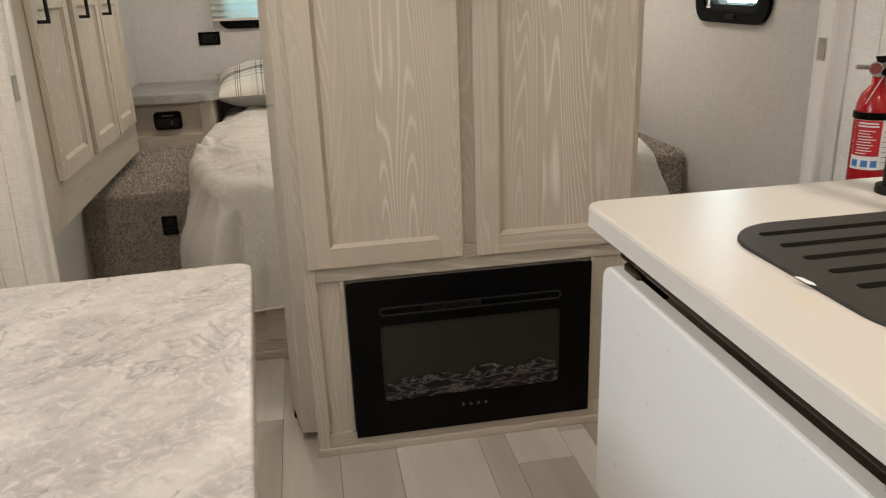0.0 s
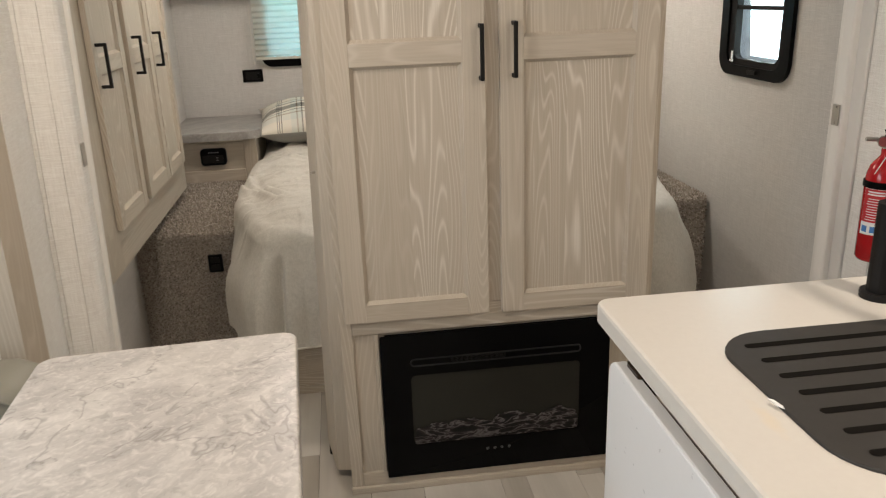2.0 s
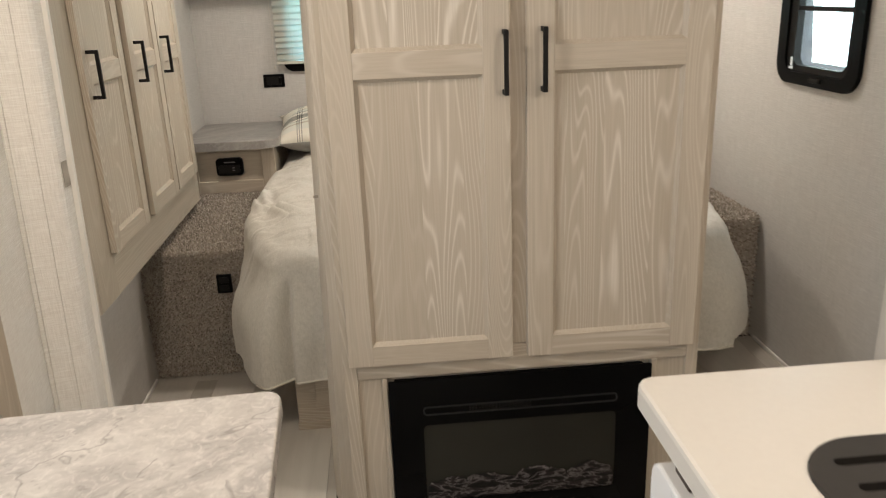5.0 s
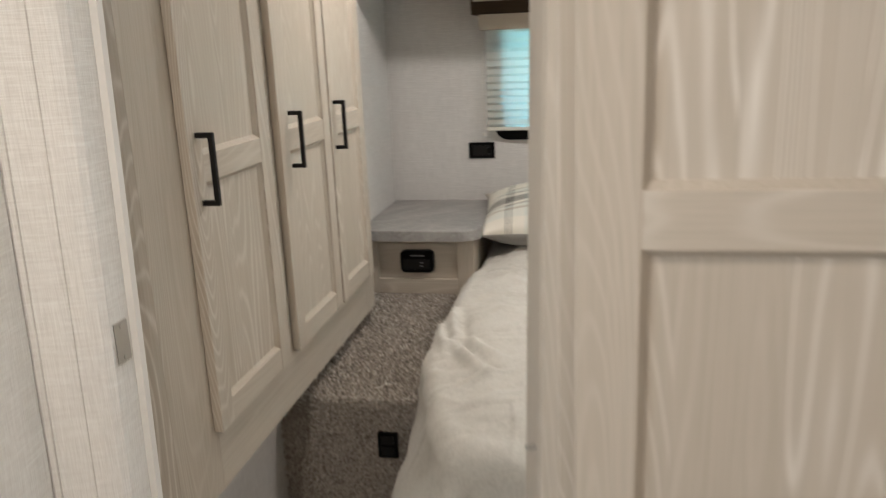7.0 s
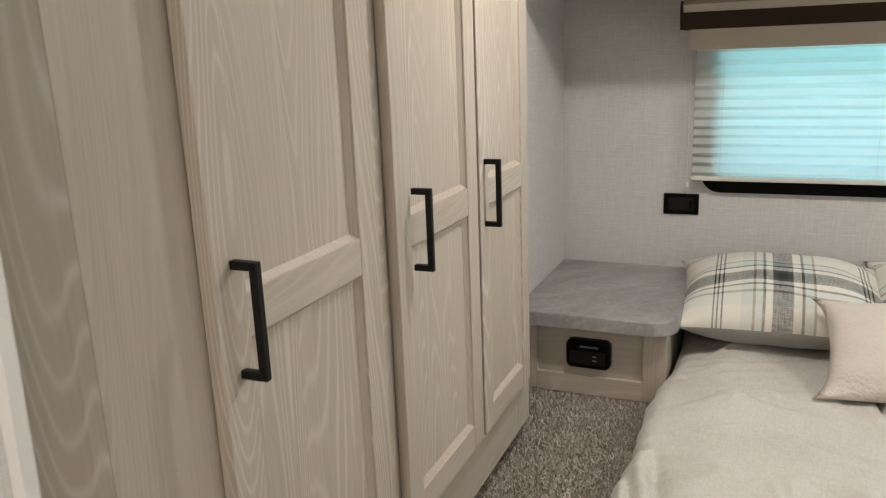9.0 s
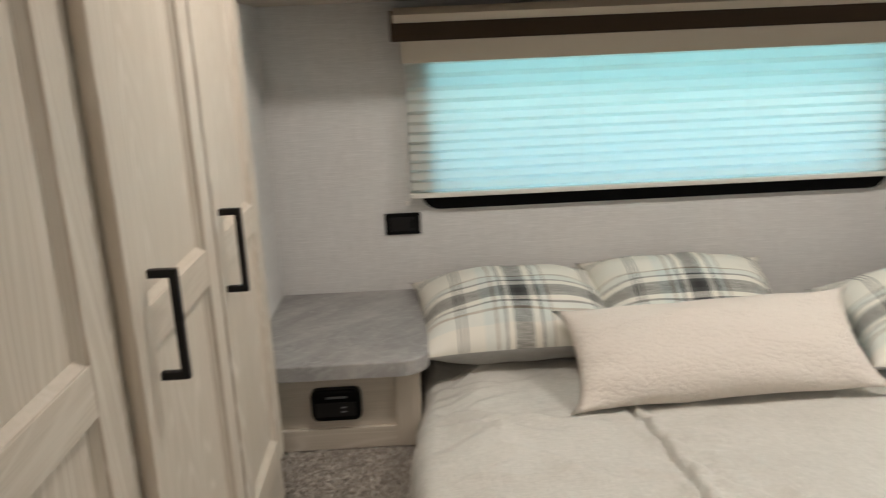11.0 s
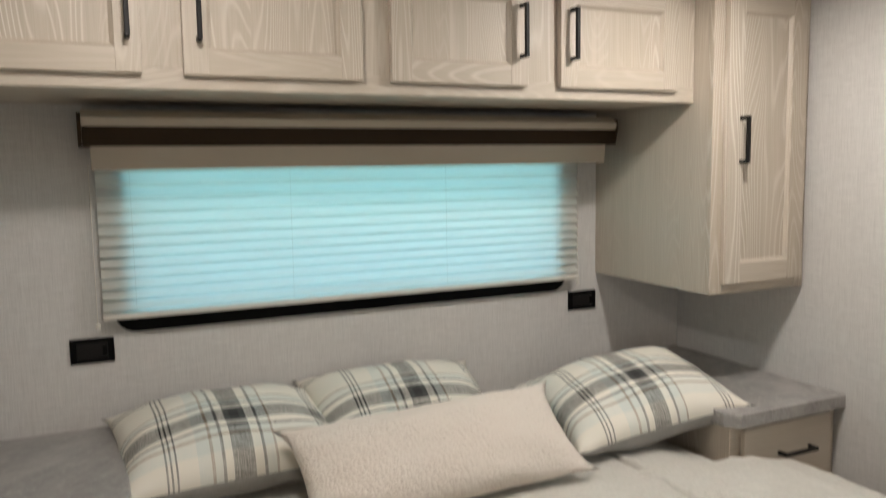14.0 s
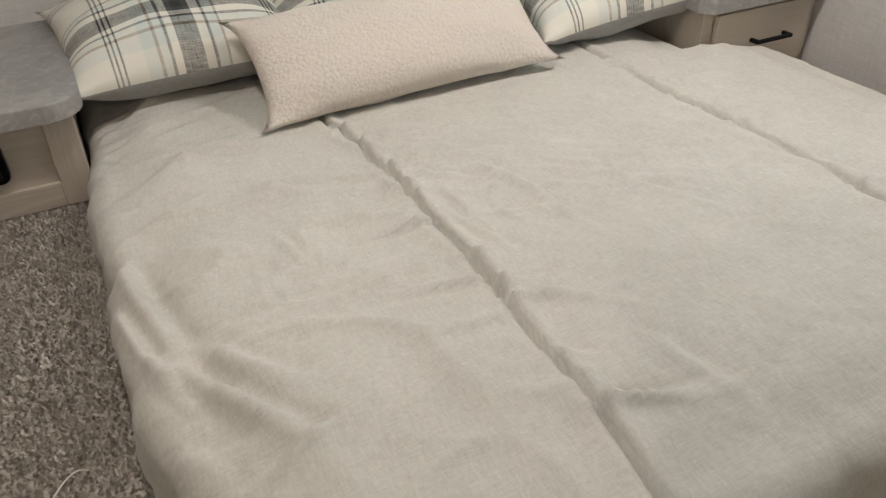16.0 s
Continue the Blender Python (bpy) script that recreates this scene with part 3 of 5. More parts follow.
for x0, x1, zc in ((0.240, 0.342, 0.182), (0.336, 0.474, 0.186), (0.466, 0.604, 0.192), (0.598, 0.724, 0.190)):
    bm = bmesh.new()
    segs, rows = 14, 26
    vv = []
    for j in range(rows):
        s = j / (rows - 1)
        r = (0.038 + 0.004 * math.sin(7 * s + zc * 90)) * math.sqrt(max(0.02, 1 - (2 * s - 1) ** 12))
        row = []
        for k in range(segs):
            a = 2 * math.pi * k / segs
            d = 1 + 0.22 * noise.noise((s * 9 + x0 * 30, math.cos(a) * 1.7, math.sin(a) * 1.7))
            row.append(bm.verts.new((x0 + (x1 - x0) * s, 1.8803 - 0.0042 * (math.cos(a) + 1) * d * 0.5, max(0.1505, zc - 0.008 + 0.005 * math.sin(5 * s + x0 * 40) + r * d * math.sin(a)))))
        vv.append(row)
    for j in range(rows - 1):
        for k in range(segs):
            bm.faces.new((vv[j][k], vv[j][(k + 1) % segs], vv[j + 1][(k + 1) % segs], vv[j + 1][k]))
    bmesh.ops.recalc_face_normals(bm, faces=bm.faces[:])
    wpart("log", bm, LOG, fire, "grey textured fake log", True)
wpart("ember_bed", B(0.240, 0.724, 1.8786, 1.8812, 0.151, 0.168, 0.001), LOG, fire, "dark fake ember bed")
for i in range(4):
    bm = bmesh.new()
    o = [(0.452 + i * 0.0215 + 0.0046 * math.cos(a * math.pi / 8), 0.112 + 0.0046 * math.sin(a * math.pi / 8)) for a in range(16)]
    q = [(0.452 + i * 0.0215 + 0.0039 * math.cos(a * math.pi / 8), 0.112 + 0.0039 * math.sin(a * math.pi / 8)) for a in range(16)]
    ring(bm, o, q, lambda u, v, h: (u, 1.878 - h, v), 0, 0.0006)
    box(bm, 0.4505 + i * 0.0215, 0.4535 + i * 0.0215, 1.8773, 1.878, 0.1095, 0.1145)
    wpart("touch_button", bm, BUTTON, fire)

# ---- wardrobe ----
G = Face("x", -0.645)
war = thing("wardrobe", (-0.70, 2.95, 0.565), "white-washed ash wall wardrobe with three tall doors", "wardrobe")
wpart("body", B(XL + 0.001, -0.667, 2.29, 3.585, 0.567, 1.965), WOOD[2], war)
for u0, u1, z0, z1, m in ((2.290, 2.45, 0.565, 1.965, 2), (2.77, 2.87, 0.7205, 1.965, 2), (3.50, 3.588, 0.565, 1.965, 2),
                          (3.17, 3.25, 0.7205, 1.965, 2), (2.45, 3.50, 0.565, 0.72, 1)):
    wpart("face_frame", G.B(u0, u1, -0.021, 0.0, z0, z1, 0.001), WOOD[m], war)
bm = bmesh.new()
slab(bm, [(-0.645, 2.2895), (-0.667, 2.2895), (-0.716, 2.200), (-0.700, 2.1985), (-0.651, 2.276)], FLAT, 0.565, 1.965)
wpart("return_stile", bm, wood("ash_figured_z", 2, 1.5), war)
for u0, u1, h in ((2.432, 2.792, 2.464), (2.853, 3.205, 2.912), (3.217, 3.535, 3.245)):
    shaker(war, G, u0, u1, 0.700, 1.945, 0.052, ((1.188, 1.241),), (h, 1.148, 1.283))

# ---- overhead cabinets over the bed ----
U = Face("y", 3.90)
over = thing("overhead_cabinet", (0.4, 4.1, 1.636), "row of white-washed ash overhead cabinets over the bed", "cabinet")
wpart("body", B(XL + 0.002, 1.258, 3.921, YF - 0.002, 1.638, 1.945), PALEWOOD_X, over)
for u0, u1, z0, z1, m in ((XL + 0.002, 1.264, 1.636, 1.680, 0), (XL + 0.002, 1.264, 1.9205, 1.950, 0), (-0.25, -0.145, 1.68, 1.92, 2), (0.235, 0.33, 1.68, 1.92, 2),
                          (0.685, 0.81, 1.68, 1.92, 2), (1.178, 1.264, 1.68, 1.92, 2), (XL + 0.002, -0.69, 1.68, 1.92, 2), (-0.69, 1.178, 1.68, 1.92, 0)):
    wpart("face_frame", U.B(u0, u1, -0.02, 0.0 if m == 0 and z1 - z0 < 0.1 else (-0.0006 if m == 2 else -0.004), z0, z1, 0.001), WOOD[m], over)


def crown(x0, x1, y0, y1, below, above, mat, parent, name):
    xs = np.linspace(x0, x1, 40)
    bm = bmesh.new()
    slab(bm, [(x, below if below > 0 else ceil_z(x) + below) for x in xs] + [(x, ceil_z(x) - above) for x in xs[::-1]], lambda u, v, h: (u, h, v), y0, y1)
    return wpart(name, bm, mat, parent)


crown(XL + 0.002, 1.264, 3.9, 3.92, 1.9505, 0.0225, WOOD[0], over, "crown_board")
crown(XL + 0.002, 1.264, 3.893, 3.92, -0.022, 0.004, WOOD[0], over, "crown_strip")
for u0, u1, h in ((-0.665, -0.239, -0.266), (-0.156, 0.245, -0.124), (0.317, 0.695, 0.672), (0.793, 1.189, 0.826)):
    shaker(over, U, u0, u1, 1.666, 1.934, 0.052, (), (h, 1.735, 1.871), panel=OVERWOOD)

T = Face("y", 3.822)
tall = thing("corner_cabinet", (1.44, 4.1, 1.078), "tall white-washed ash corner cabinet hung over the nightstand", "cabinet")
wpart("body", B(1.266, XR - 0.004, 3.843, YF - 0.002, 1.080, 1.955), PALEWOOD, tall)
for u0, u1, z0, z1, m in ((1.264, 1.312, 1.078, 1.958, 2), (1.605, XR - 0.003, 1.078, 1.958, 2), (1.312, 1.605, 1.078, 1.12, 0), (1.312, 1.605, 1.93, 1.958, 0)):
    wpart("face_frame", T.B(u0, u1, -0.02, 0.0, z0, z1, 0.002), WOOD[m], tall)
crown(1.262, XR - 0.003, 3.815, 3.842, 1.9585, 0.003, WOOD[0], tall, "crown_strip")
crown(1.266, XR - 0.003, 3.8425, YF - 0.002, 1.9555, 0.003, WOOD[2], tall, "crown_board")
shaker(tall, T, 1.303, 1.612, 1.109, 1.945, 0.060, (), (1.352, 1.459, 1.592), panel=OVERWOOD)

# ---- bed window, shade and valance ----
win = tagged(new("window_1"), "wide bed window with black frame behind a pleated shade", "window", kind="structure")
bm = bmesh.new()
ring(bm, outline(-0.31, 1.13, 1.030, 1.60, 0.055, 6), outline(-0.265, 1.085, 1.078, 1.555, 0.04, 6), lambda u, v, h: (u, YF - 0.002 - h, v), 0, 0.016)
part("window_frame", bm, BLACKPLASTIC, win)
pane = part("pane", B(-0.268, 1.088, YF + 0.006, YF + 0.010, 1.076, 1.558), GLASS, win)
pane.visible_shadow = False

shade = thing("pleated_shade", (0.41, 4.335, 1.08), "cream pleated window shade pulled down and glowing with daylight", "blind")
bm = bmesh.new()
zt, zb, rows = 1.50, 1.086, 13
grid = []
for i in range(2 * rows + 1):
    f = (i // 2 + (0.62 if i % 2 else 0.0)) / rows
    f = f + 0.10 * math.sin(math.pi * f) * (1 - f)
    deep = 0.0045 + 0.0065 * f
    y = 4.336 + (-deep if i % 2 else deep)
    grid.append([bm.verts.new((x, y + 0.0015 * math.sin(x * 9 + i), zt + (zb - zt) * f)) for x in np.linspace(-0.337, 1.158, 60)])
for a, b in zip(grid, grid[1:]):
    for k in range(59):
        bm.faces.new((a[k], a[k + 1], b[k + 1], b[k]))
wpart("fabric", bm, SHADE, shade)
wpart("bottom_rail", B(-0.34, 1.161, 4.322, 4.346, 1.072, 1.086, 0.003), STITCH, shade)
for x in (-0.255, 0.17, 0.66, 1.07):
    wpart("lift_cord", cyl(bmesh.new(), (x, 4.3222, 1.082), (x, 4.3222, 1.50), 0.0005, 6), STITCH, shade)
for x in (-0.352, 1.166):
    bm = cyl(bmesh.new(), (x, 4.34, 1.055), (x, 4.34, 1.48), 0.0012, 6)
    cyl(bm, (x, 4.34, 1.05), (x, 4.34, 1.062), 0.006, 12)
    wpart("guide_cord", bm, STITCH, shade)

val = thing("window_valance", (0.41, 4.25, 1.45), "taupe window valance with a dark walnut band", "valance")


def extrude(x0, x1, pts):
    bm = bmesh.new()
    slab(bm, pts, lambda u, v, h: (h, u, v), x0, x1)
    return bm


wpart("lower_board", extrude(-0.345, 1.172, [(4.376, 1.468), (4.203, 1.468), (4.196, 1.525), (4.376, 1.525)]), VALANCE, val)
wpart("walnut_band", extrude(-0.362, 1.195, [(4.376, 1.5255), (4.188, 1.5255), (4.180, 1.572), (4.376, 1.572)]), DARKWOOD, val, "dark walnut band")
for x in (-0.371, 1.1955):
    wpart("end_cap", extrude(x, x + 0.0085, [(4.376, 1.5255), (4.186, 1.5255), (4.172, 1.575), (4.176, 1.604), (4.376, 1.604)]), DARKWOOD, val, "dark walnut end cap")
wpart("top_board", extrude(-0.362, 1.195, [(4.376, 1.5725), (4.176, 1.5725), (4.165, 1.592), (4.20, 1.612), (4.376, 1.612)]), VALANCE, val)


def plate(x0, x1, z0, z1, label):
    pl = thing("wall_switch", ((x0 + x1) / 2, YF, (z0 + z1) / 2), label, "switch", "black wall plates")
    wpart("cover_plate", B(x0, x1, YF - 0.008, YF - 0.0005, z0, z1, 0.002), BLACKPLASTIC, pl)
    wpart("insert", B(x0 + 0.016, x1 - 0.016, YF - 0.0105, YF - 0.0085, z0 + 0.012, z1 - 0.012, 0.001), BLACK, pl)
    wpart("rocker", B(x1 - 0.030, x1 - 0.018, YF - 0.0135, YF - 0.0108, z0 + 0.02, z1 - 0.02, 0.001), BLACKPLASTIC, pl)


plate(-0.424, -0.315, 0.953, 1.020, "black double outlet and switch plate on the wall")
plate(1.150, 1.264, 0.954, 1.020, "black double outlet and switch plate on the wall")


# ---- nightstands ----
def nightstand_top(pts, z0, z1):
    bm = bmesh.new()
    slab(bm, pts, FLAT, z0, z1, 0.004)
    return bm


nl = thing("nightstand", (-0.54, 4.1, 0.52), "built-in ash nightstand with a grey marble-look top and black outlet", "nightstand")
pts = [(XL + 0.001, YF - 0.001), (XL + 0.001, 3.805), (-0.385, 3.805)] + [(-0.385 + 0.075 * math.sin(radians(a)), 3.88 - 0.075 * math.cos(radians(a))) for a in range(15, 91, 15)] + [(-0.31, YF - 0.001)]
wpart("top", nightstand_top(pts, 0.735, 0.775), STAND, nl)
N = Face("y", 3.85)
wpart("body", B(XL + 0.002, -0.338, 3.868, YF - 0.002, 0.522, 0.734), WOOD[2], nl)
for u0, u1, z0, z1, m in ((-0.400, -0.336, 0.522, 0.734, 2), (XL + 0.002, -0.70, 0.522, 0.734, 2), (-0.70, -0.400, 0.522, 0.580, 0), (-0.70, -0.400, 0.718, 0.734, 0)):
    wpart("face_frame", N.B(u0, u1, -0.017, 0.0, z0, z1, 0.002), (PALEWOOD if m == 2 else WOOD[m]), nl)
wpart("panel", N.B(-0.70, -0.400, -0.017, -0.010, 0.58, 0.718), PALEWOOD_X, nl)
bm = bmesh.new()
slab(bm, outline(-0.612, -0.486, 0.608, 0.692, 0.018, 5), lambda u, v, h: (u, 3.86 - h, v), 0, 0.024, 0.006)
bx = wpart("outlet_box", bm, BLACKPLASTIC, nl, "black rounded charging outlet")
part("outlet_bar", B(-0.572, -0.520, 3.8335, 3.8358, 0.671, 0.676), BUTTON, bx)
part("socket", B(-0.60, -0.50, 3.8335, 3.8358, 0.622, 0.66, 0.0008), BLACK, bx)
for k in range(2):
    part("mark", B(-0.535, -0.524, 3.8325, 3.8334, 0.633 + k * 0.012, 0.637 + k * 0.012), BUTTON, bx)

nr = thing("nightstand", (1.4, 4.0, 0.515), "built-in ash nightstand with a grey marble-look top and one drawer", "nightstand")
wpart("top", nightstand_top([(1.20, YF - 0.001), (1.20, 3.69), (1.23, 3.655), (XR - 0.002, 3.655), (XR - 0.002, YF - 0.001)], 0.735, 0.775), STAND, nr)
wpart("body", B(1.225, XR - 0.004, 3.705, YF - 0.002, 0.517, 0.734), WOOD[2], nr)
R = Face("y", 3.69)
wpart("face_frame", R.B(1.223, XR - 0.004, -0.014, 0.0, 0.517, 0.734, 0.002), PALEWOOD_X, nr)
dr = wpart("drawer_front", R.B(1.262, 1.608, 0.001, 0.018, 0.55, 0.722, 0.003), PALEWOOD_X, nr)
bm = bmesh.new()
R.box(bm, 1.39, 1.52, 0.040, 0.050, 0.63, 0.640, 0.0015)
for u in (1.39, 1.51):
    R.box(bm, u, u + 0.01, 0.018, 0.042, 0.63, 0.640, 0.001)
part("handle", bm, BLACK, dr, "slim black bar pull handle")


# ---- carpeted platforms ----
def tufts(name, quads, parent, seed, pitch=0.0056, h=0.011):
    """Short yarn tufts over rectangles given by an origin, two edges and a normal."""
    rg = random.Random(seed)
    verts, faces = [], []
    for o, eu, ev, nn in quads:
        o, eu, ev, nn = Vector(o), Vector(eu), Vector(ev), Vector(nn)
        nu, nv = int(eu.length / pitch), int(ev.length / pitch)
        du, dv = eu.normalized(), ev.normalized()
        for i in range(nu):
            for j in range(nv):
                c = o + eu * ((i + rg.random()) / nu) + ev * ((j + rg.random()) / nv)
                a = rg.random() * 6.28
                r = pitch * rg.uniform(0.58, 0.88)
                tip = c + nn * h * rg.uniform(0.6, 1.3) + du * rg.uniform(-1, 1) * 0.006 + dv * rg.uniform(-1, 1) * 0.006
                k = len(verts)
                for q in range(3):
                    b = a + q * 2.094
                    verts.append(c + du * r * math.cos(b) + dv * r * math.sin(b))
                side = du * math.cos(a) * 0.0024 + dv * math.sin(a) * 0.0024
                verts += [tip - side, tip + side]
                faces += [(k, k + 1, k + 3), (k + 1, k + 2, k + 4), (k + 2, k, k + 3), (k + 1, k + 4, k + 3), (k + 2, k + 3, k + 4)]
    me = bpy.data.meshes.new(name)
    me.from_pydata([tuple(v) for v in verts], [], faces)
    me.materials.append(CARPET)
    ob = new(name, me)
    ob.parent = parent
    return tagged(ob, "short speckled brown carpet pile", kind="stuff")


pl = tagged(finish("carpet_platform", B(XL + 0.002, -0.175, 2.985, YF - 0.002, 0, 0.515, 0.012), CARPET), "speckled brown carpeted step beside the bed", "platform")
tufts("carpet_pile", [((XL + 0.004, 2.99, 0.513), (-0.18 - XL, 0, 0), (0, 0.86, 0), (0, 0, 1)), ((XL + 0.004, 2.987, 0.005), (-0.18 - XL, 0, 0), (0, 0, 0.51), (0, -1, 0))], pl, 3)
pr = tagged(finish("carpet_platform", B(1.18, XR - 0.010, 2.985, YF - 0.002, 0, 0.512, 0.012), CARPET), "speckled brown carpeted step beside the bed", "platform")
tufts("carpet_pile", [((1.30, 2.99, 0.51), (0.335, 0, 0), (0, 0.66, 0), (0, 0, 1)), ((1.19, 2.987, 0.005), (0.445, 0, 0), (0, 0, 0.51), (0, -1, 0))], pr, 4, 0.008)
fo = thing("floor_outlet", (-0.45, 2.98, 0.348), "small black outlet plate set in the carpeted step", "outlet")
wpart("cover_plate", B(-0.478, -0.423, 2.968, 2.984, 0.348, 0.420, 0.002), BLACKPLASTIC, fo)
wpart("socket", B(-0.468, -0.433, 2.965, 2.969, 0.388, 0.412, 0.001), BLACK, fo)
wpart("socket", B(-0.468, -0.433, 2.965, 2.969, 0.356, 0.380, 0.001), BLACK, fo)

# ---- bed ----
bed = thing("bed", (0.45, 3.4, 0), "wooden bed platform with a thick mattress", "bed")
wpart("base", B(-0.165, 1.17, 2.53, YF - 0.01, 0.0, 0.40, 0.004), WOOD[0], bed)
wpart("base_trim", B(-0.168, 1.172, 2.522, 2.529, 0.0, 0.03, 0.002), WOOD[0], bed)
wpart("base_panel", B(-0.10, 1.10, 2.524, 2.529, 0.07, 0.37, 0.002), WOOD[0], bed)
wpart("mattress", B(-0.150, 1.18, 2.66, YF - 0.02, 0.525, 0.618, 0.04, seg=4), STITCH, bed)
wpart("foundation", B(-0.15, 1.175, 2.62, YF - 0.02, 0.402, 0.524, 0.01), STITCH, bed)


def smooth(a, b, t):
    t = min(1.0, max(0.0, (t - a) / (b - a)))
    return t * t * (3 - 2 * t)


SEAMS = ((0.190, 1.0, 3.45), (0.948, 0.85, 3.15))
rc_ = random.Random(21)
CREASES = []
for k in range(26):
    y = rc_.uniform(2.55, 4.05)
    a = radians(rc_.uniform(-38, 30))
    CREASES.append((-0.33, y, a, rc_.uniform(0.14, 0.48), rc_.uniform(0.002, 0.006), rc_.uniform(0.009, 0.022)))
for k in range(34):
    sx = SEAMS[0][0] if k < 24 else SEAMS[1][0]
    a = radians(rc_.uniform(-50, 10)) if rc_.random() < 0.7 else radians(rc_.uniform(150, 215))
    CREASES.append((sx, rc_.uniform(2.65, 3.75), a, rc_.uniform(0.06, 0.24), rc_.uniform(0.002, 0.006), rc_.uniform(0.006, 0.014)))
for k in range(14):
    CREASES.append((rc_.uniform(0.1, 1.2), rc_.uniform(2.6, 3.7), radians(rc_.uniform(-70, -20)), rc_.uniform(0.15, 0.4), rc_.uniform(0.002, 0.004), rc_.uniform(0.012, 0.025)))
# the larger folds: start, heading in degrees, length, height, width
for x, y, a, ln, h, w in ((-0.325, 3.36, -84, 0.36, 0.020, 0.018), (-0.300, 3.08, -64, 0.32, 0.016, 0.018), (-0.350, 3.24, -80, 0.34, 0.013, 0.013),
                          (-0.064, 3.49, -35, 0.24, 0.0045, 0.018), (0.02, 3.29, -14, 0.18, 0.0035, 0.014), (-0.09, 3.13, -5, 0.22, 0.0045, 0.018),
                          (-0.07, 3.29, -82, 0.13, 0.003, 0.010), (0.225, 3.25, -82, 0.22, 0.0045, 0.012), (0.40, 3.22, -86, 0.20, 0.0035, 0.013),
                          (0.36, 3.34, -71, 0.18, 0.003, 0.014), (0.343, 2.78, -80, 0.26, 0.0035, 0.016), (-0.25, 3.08, -55, 0.20, 0.006, 0.016)):
    CREASES.append((x, y, radians(a), ln, h, w))
CREASES = [(x, y, math.cos(a), math.sin(a), ln, h, w) for x, y, a, ln, h, w in CREASES]


def crease_height(p, q):
    z = 0.0
    for x, y, ca, sa, ln, h, w in CREASES:
        dx, dy = p - x, q - y
        s = dx * ca + dy * sa
        if -0.03 < s < ln:
            g = -dx * sa + dy * ca - 0.10 * s * s / ln
            if abs(g) < 4 * w:
                fade = min(1.0, (s + 0.03) / 0.05) * (1 - (s / ln) ** 2 if s > 0 else 1)
                z += h * fade * (math.exp(-(g / w) ** 2) - 0.6 * math.exp(-((g - 1.5 * w) / w) ** 2))
    return 2.6 * z * smooth(2.50, 2.80, q)


def spread_point(p, q):
    """One point of the bedspread; p and q are cloth coordinates in metres."""
    top = 0.662
    rc = 0.13
    x0 = -0.300 + 0.095 * smooth(3.05, 2.58, q) + 0.028 * smooth(3.75, 3.9, q) + 0.022 * math.exp(-((q - 3.38) / 0.035) ** 2) - 0.012 * math.exp(-((q - 3.22) / 0.09) ** 2)
    x1 = 1.285 + 0.095 * smooth(2.6, 3.15, q) - 0.015 * smooth(3.2, 3.6, q) - 0.20 * smooth(3.62, 3.69, q)
    y0 = 2.56
    cx = min(max(p, x0 + rc), x1 - rc)
    cy = max(q, y0 + rc)
    dx, dy = p - cx, q - cy
    d = math.hypot(dx, dy)
    nx, ny = (dx / d, dy / d) if d > 0 else (0.0, 0.0)
    if dx and dy:
        d = max(abs(dx), abs(dy))
    wob = noise.noise((p * 2.2, q * 2.2, 1.3))
    z = top + 0.008 * wob - 0.012 * smooth(3.6, 4.3, q)
    z += 0.005 * noise.noise((p * 7 + q * 3, q * 5 - p * 2, 4.1)) + 0.0028 * noise.noise((p * 16, q * 11, 7.7)) + 0.0020 * noise.noise((p * 38, q * 30, 3.7))
    edge = 1 - 0.6 * smooth(0.0, 0.14, d)
    if dx and dy:
        edge *= 0.25
    z += crease_height(p, q) * edge
    ruck = 1 - abs(noise.noise((p * 3.4 - q * 2.2, q * 7.5 + p * 2.0, 12.4)))
    z += 0.013 * ruck ** 8 * edge * (0.10 + 0.90 * smooth(0.55, 0.15, p)) * smooth(4.0, 3.6, q)
    ruck = 1 - abs(noise.noise((p * 9 + q * 4, q * 8 - p * 6, 2.9)))
    z += 0.0075 * edge * ruck ** 7 * smooth(-0.15, 0.25, noise.noise((p * 2.6, q * 2.6, 9.1)))
    for s, depth, bend in SEAMS:
        g = p - s + 0.030 * smooth(bend, bend + 0.35, q) - 0.004 * math.sin(q * 4.2 + s * 7) - 0.003 * noise.noise((q * 6, s, 0))
        deep = depth * (0.9 + 0.5 * noise.noise((q * 4, s * 3, 5)))
        z -= 0.026 * deep * math.exp(-(g / 0.0045) ** 2)
        z += 0.011 * deep * math.exp(-((g - 0.017) / 0.014) ** 2) + 0.003 * deep * math.exp(-((g + 0.020) / 0.018) ** 2)
        z += 0.0007 * depth * math.sin(q * 70 + 6 * noise.noise((q * 3, s, 2))) * math.exp(-(g / 0.035) ** 2) * smooth(-0.1, 0.35, noise.noise((q * 2.3, s, 8)))
    if d < rc:
        return (cx + nx * d, cy + ny * d, z - 0.024 * smooth(0.02, 0.13, d))
    e = d - rc
    r = 0.055
    arc = r * math.pi / 2
    if e < arc:
        a = e / r
        out, drop = r * math.sin(a), r * (1 - math.cos(a))
    else:
        out, drop = r, r + (e - arc)
    along = cx * 9 + cy * 9 + math.atan2(ny, nx) * 1.6
    k = smooth(0.04, 0.3, e)
    out += k * (0.012 * math.sin(along * 1.3) + 0.018 * noise.noise((along * 0.9, drop * 3, 2)) + 0.02)
    out += 0.006 * math.sin(along * 2.3 + 2.2 * noise.noise((along * 0.5, 1, 1))) * smooth(0.02, 0.12, e)
    out += 0.07 * k * max(0.0, nx) * smooth(2.95, 2.7, q)
    out += 0.085 * smooth(0.05, 0.32, e) * max(0.0, -nx) * smooth(3.0, 2.7, q)
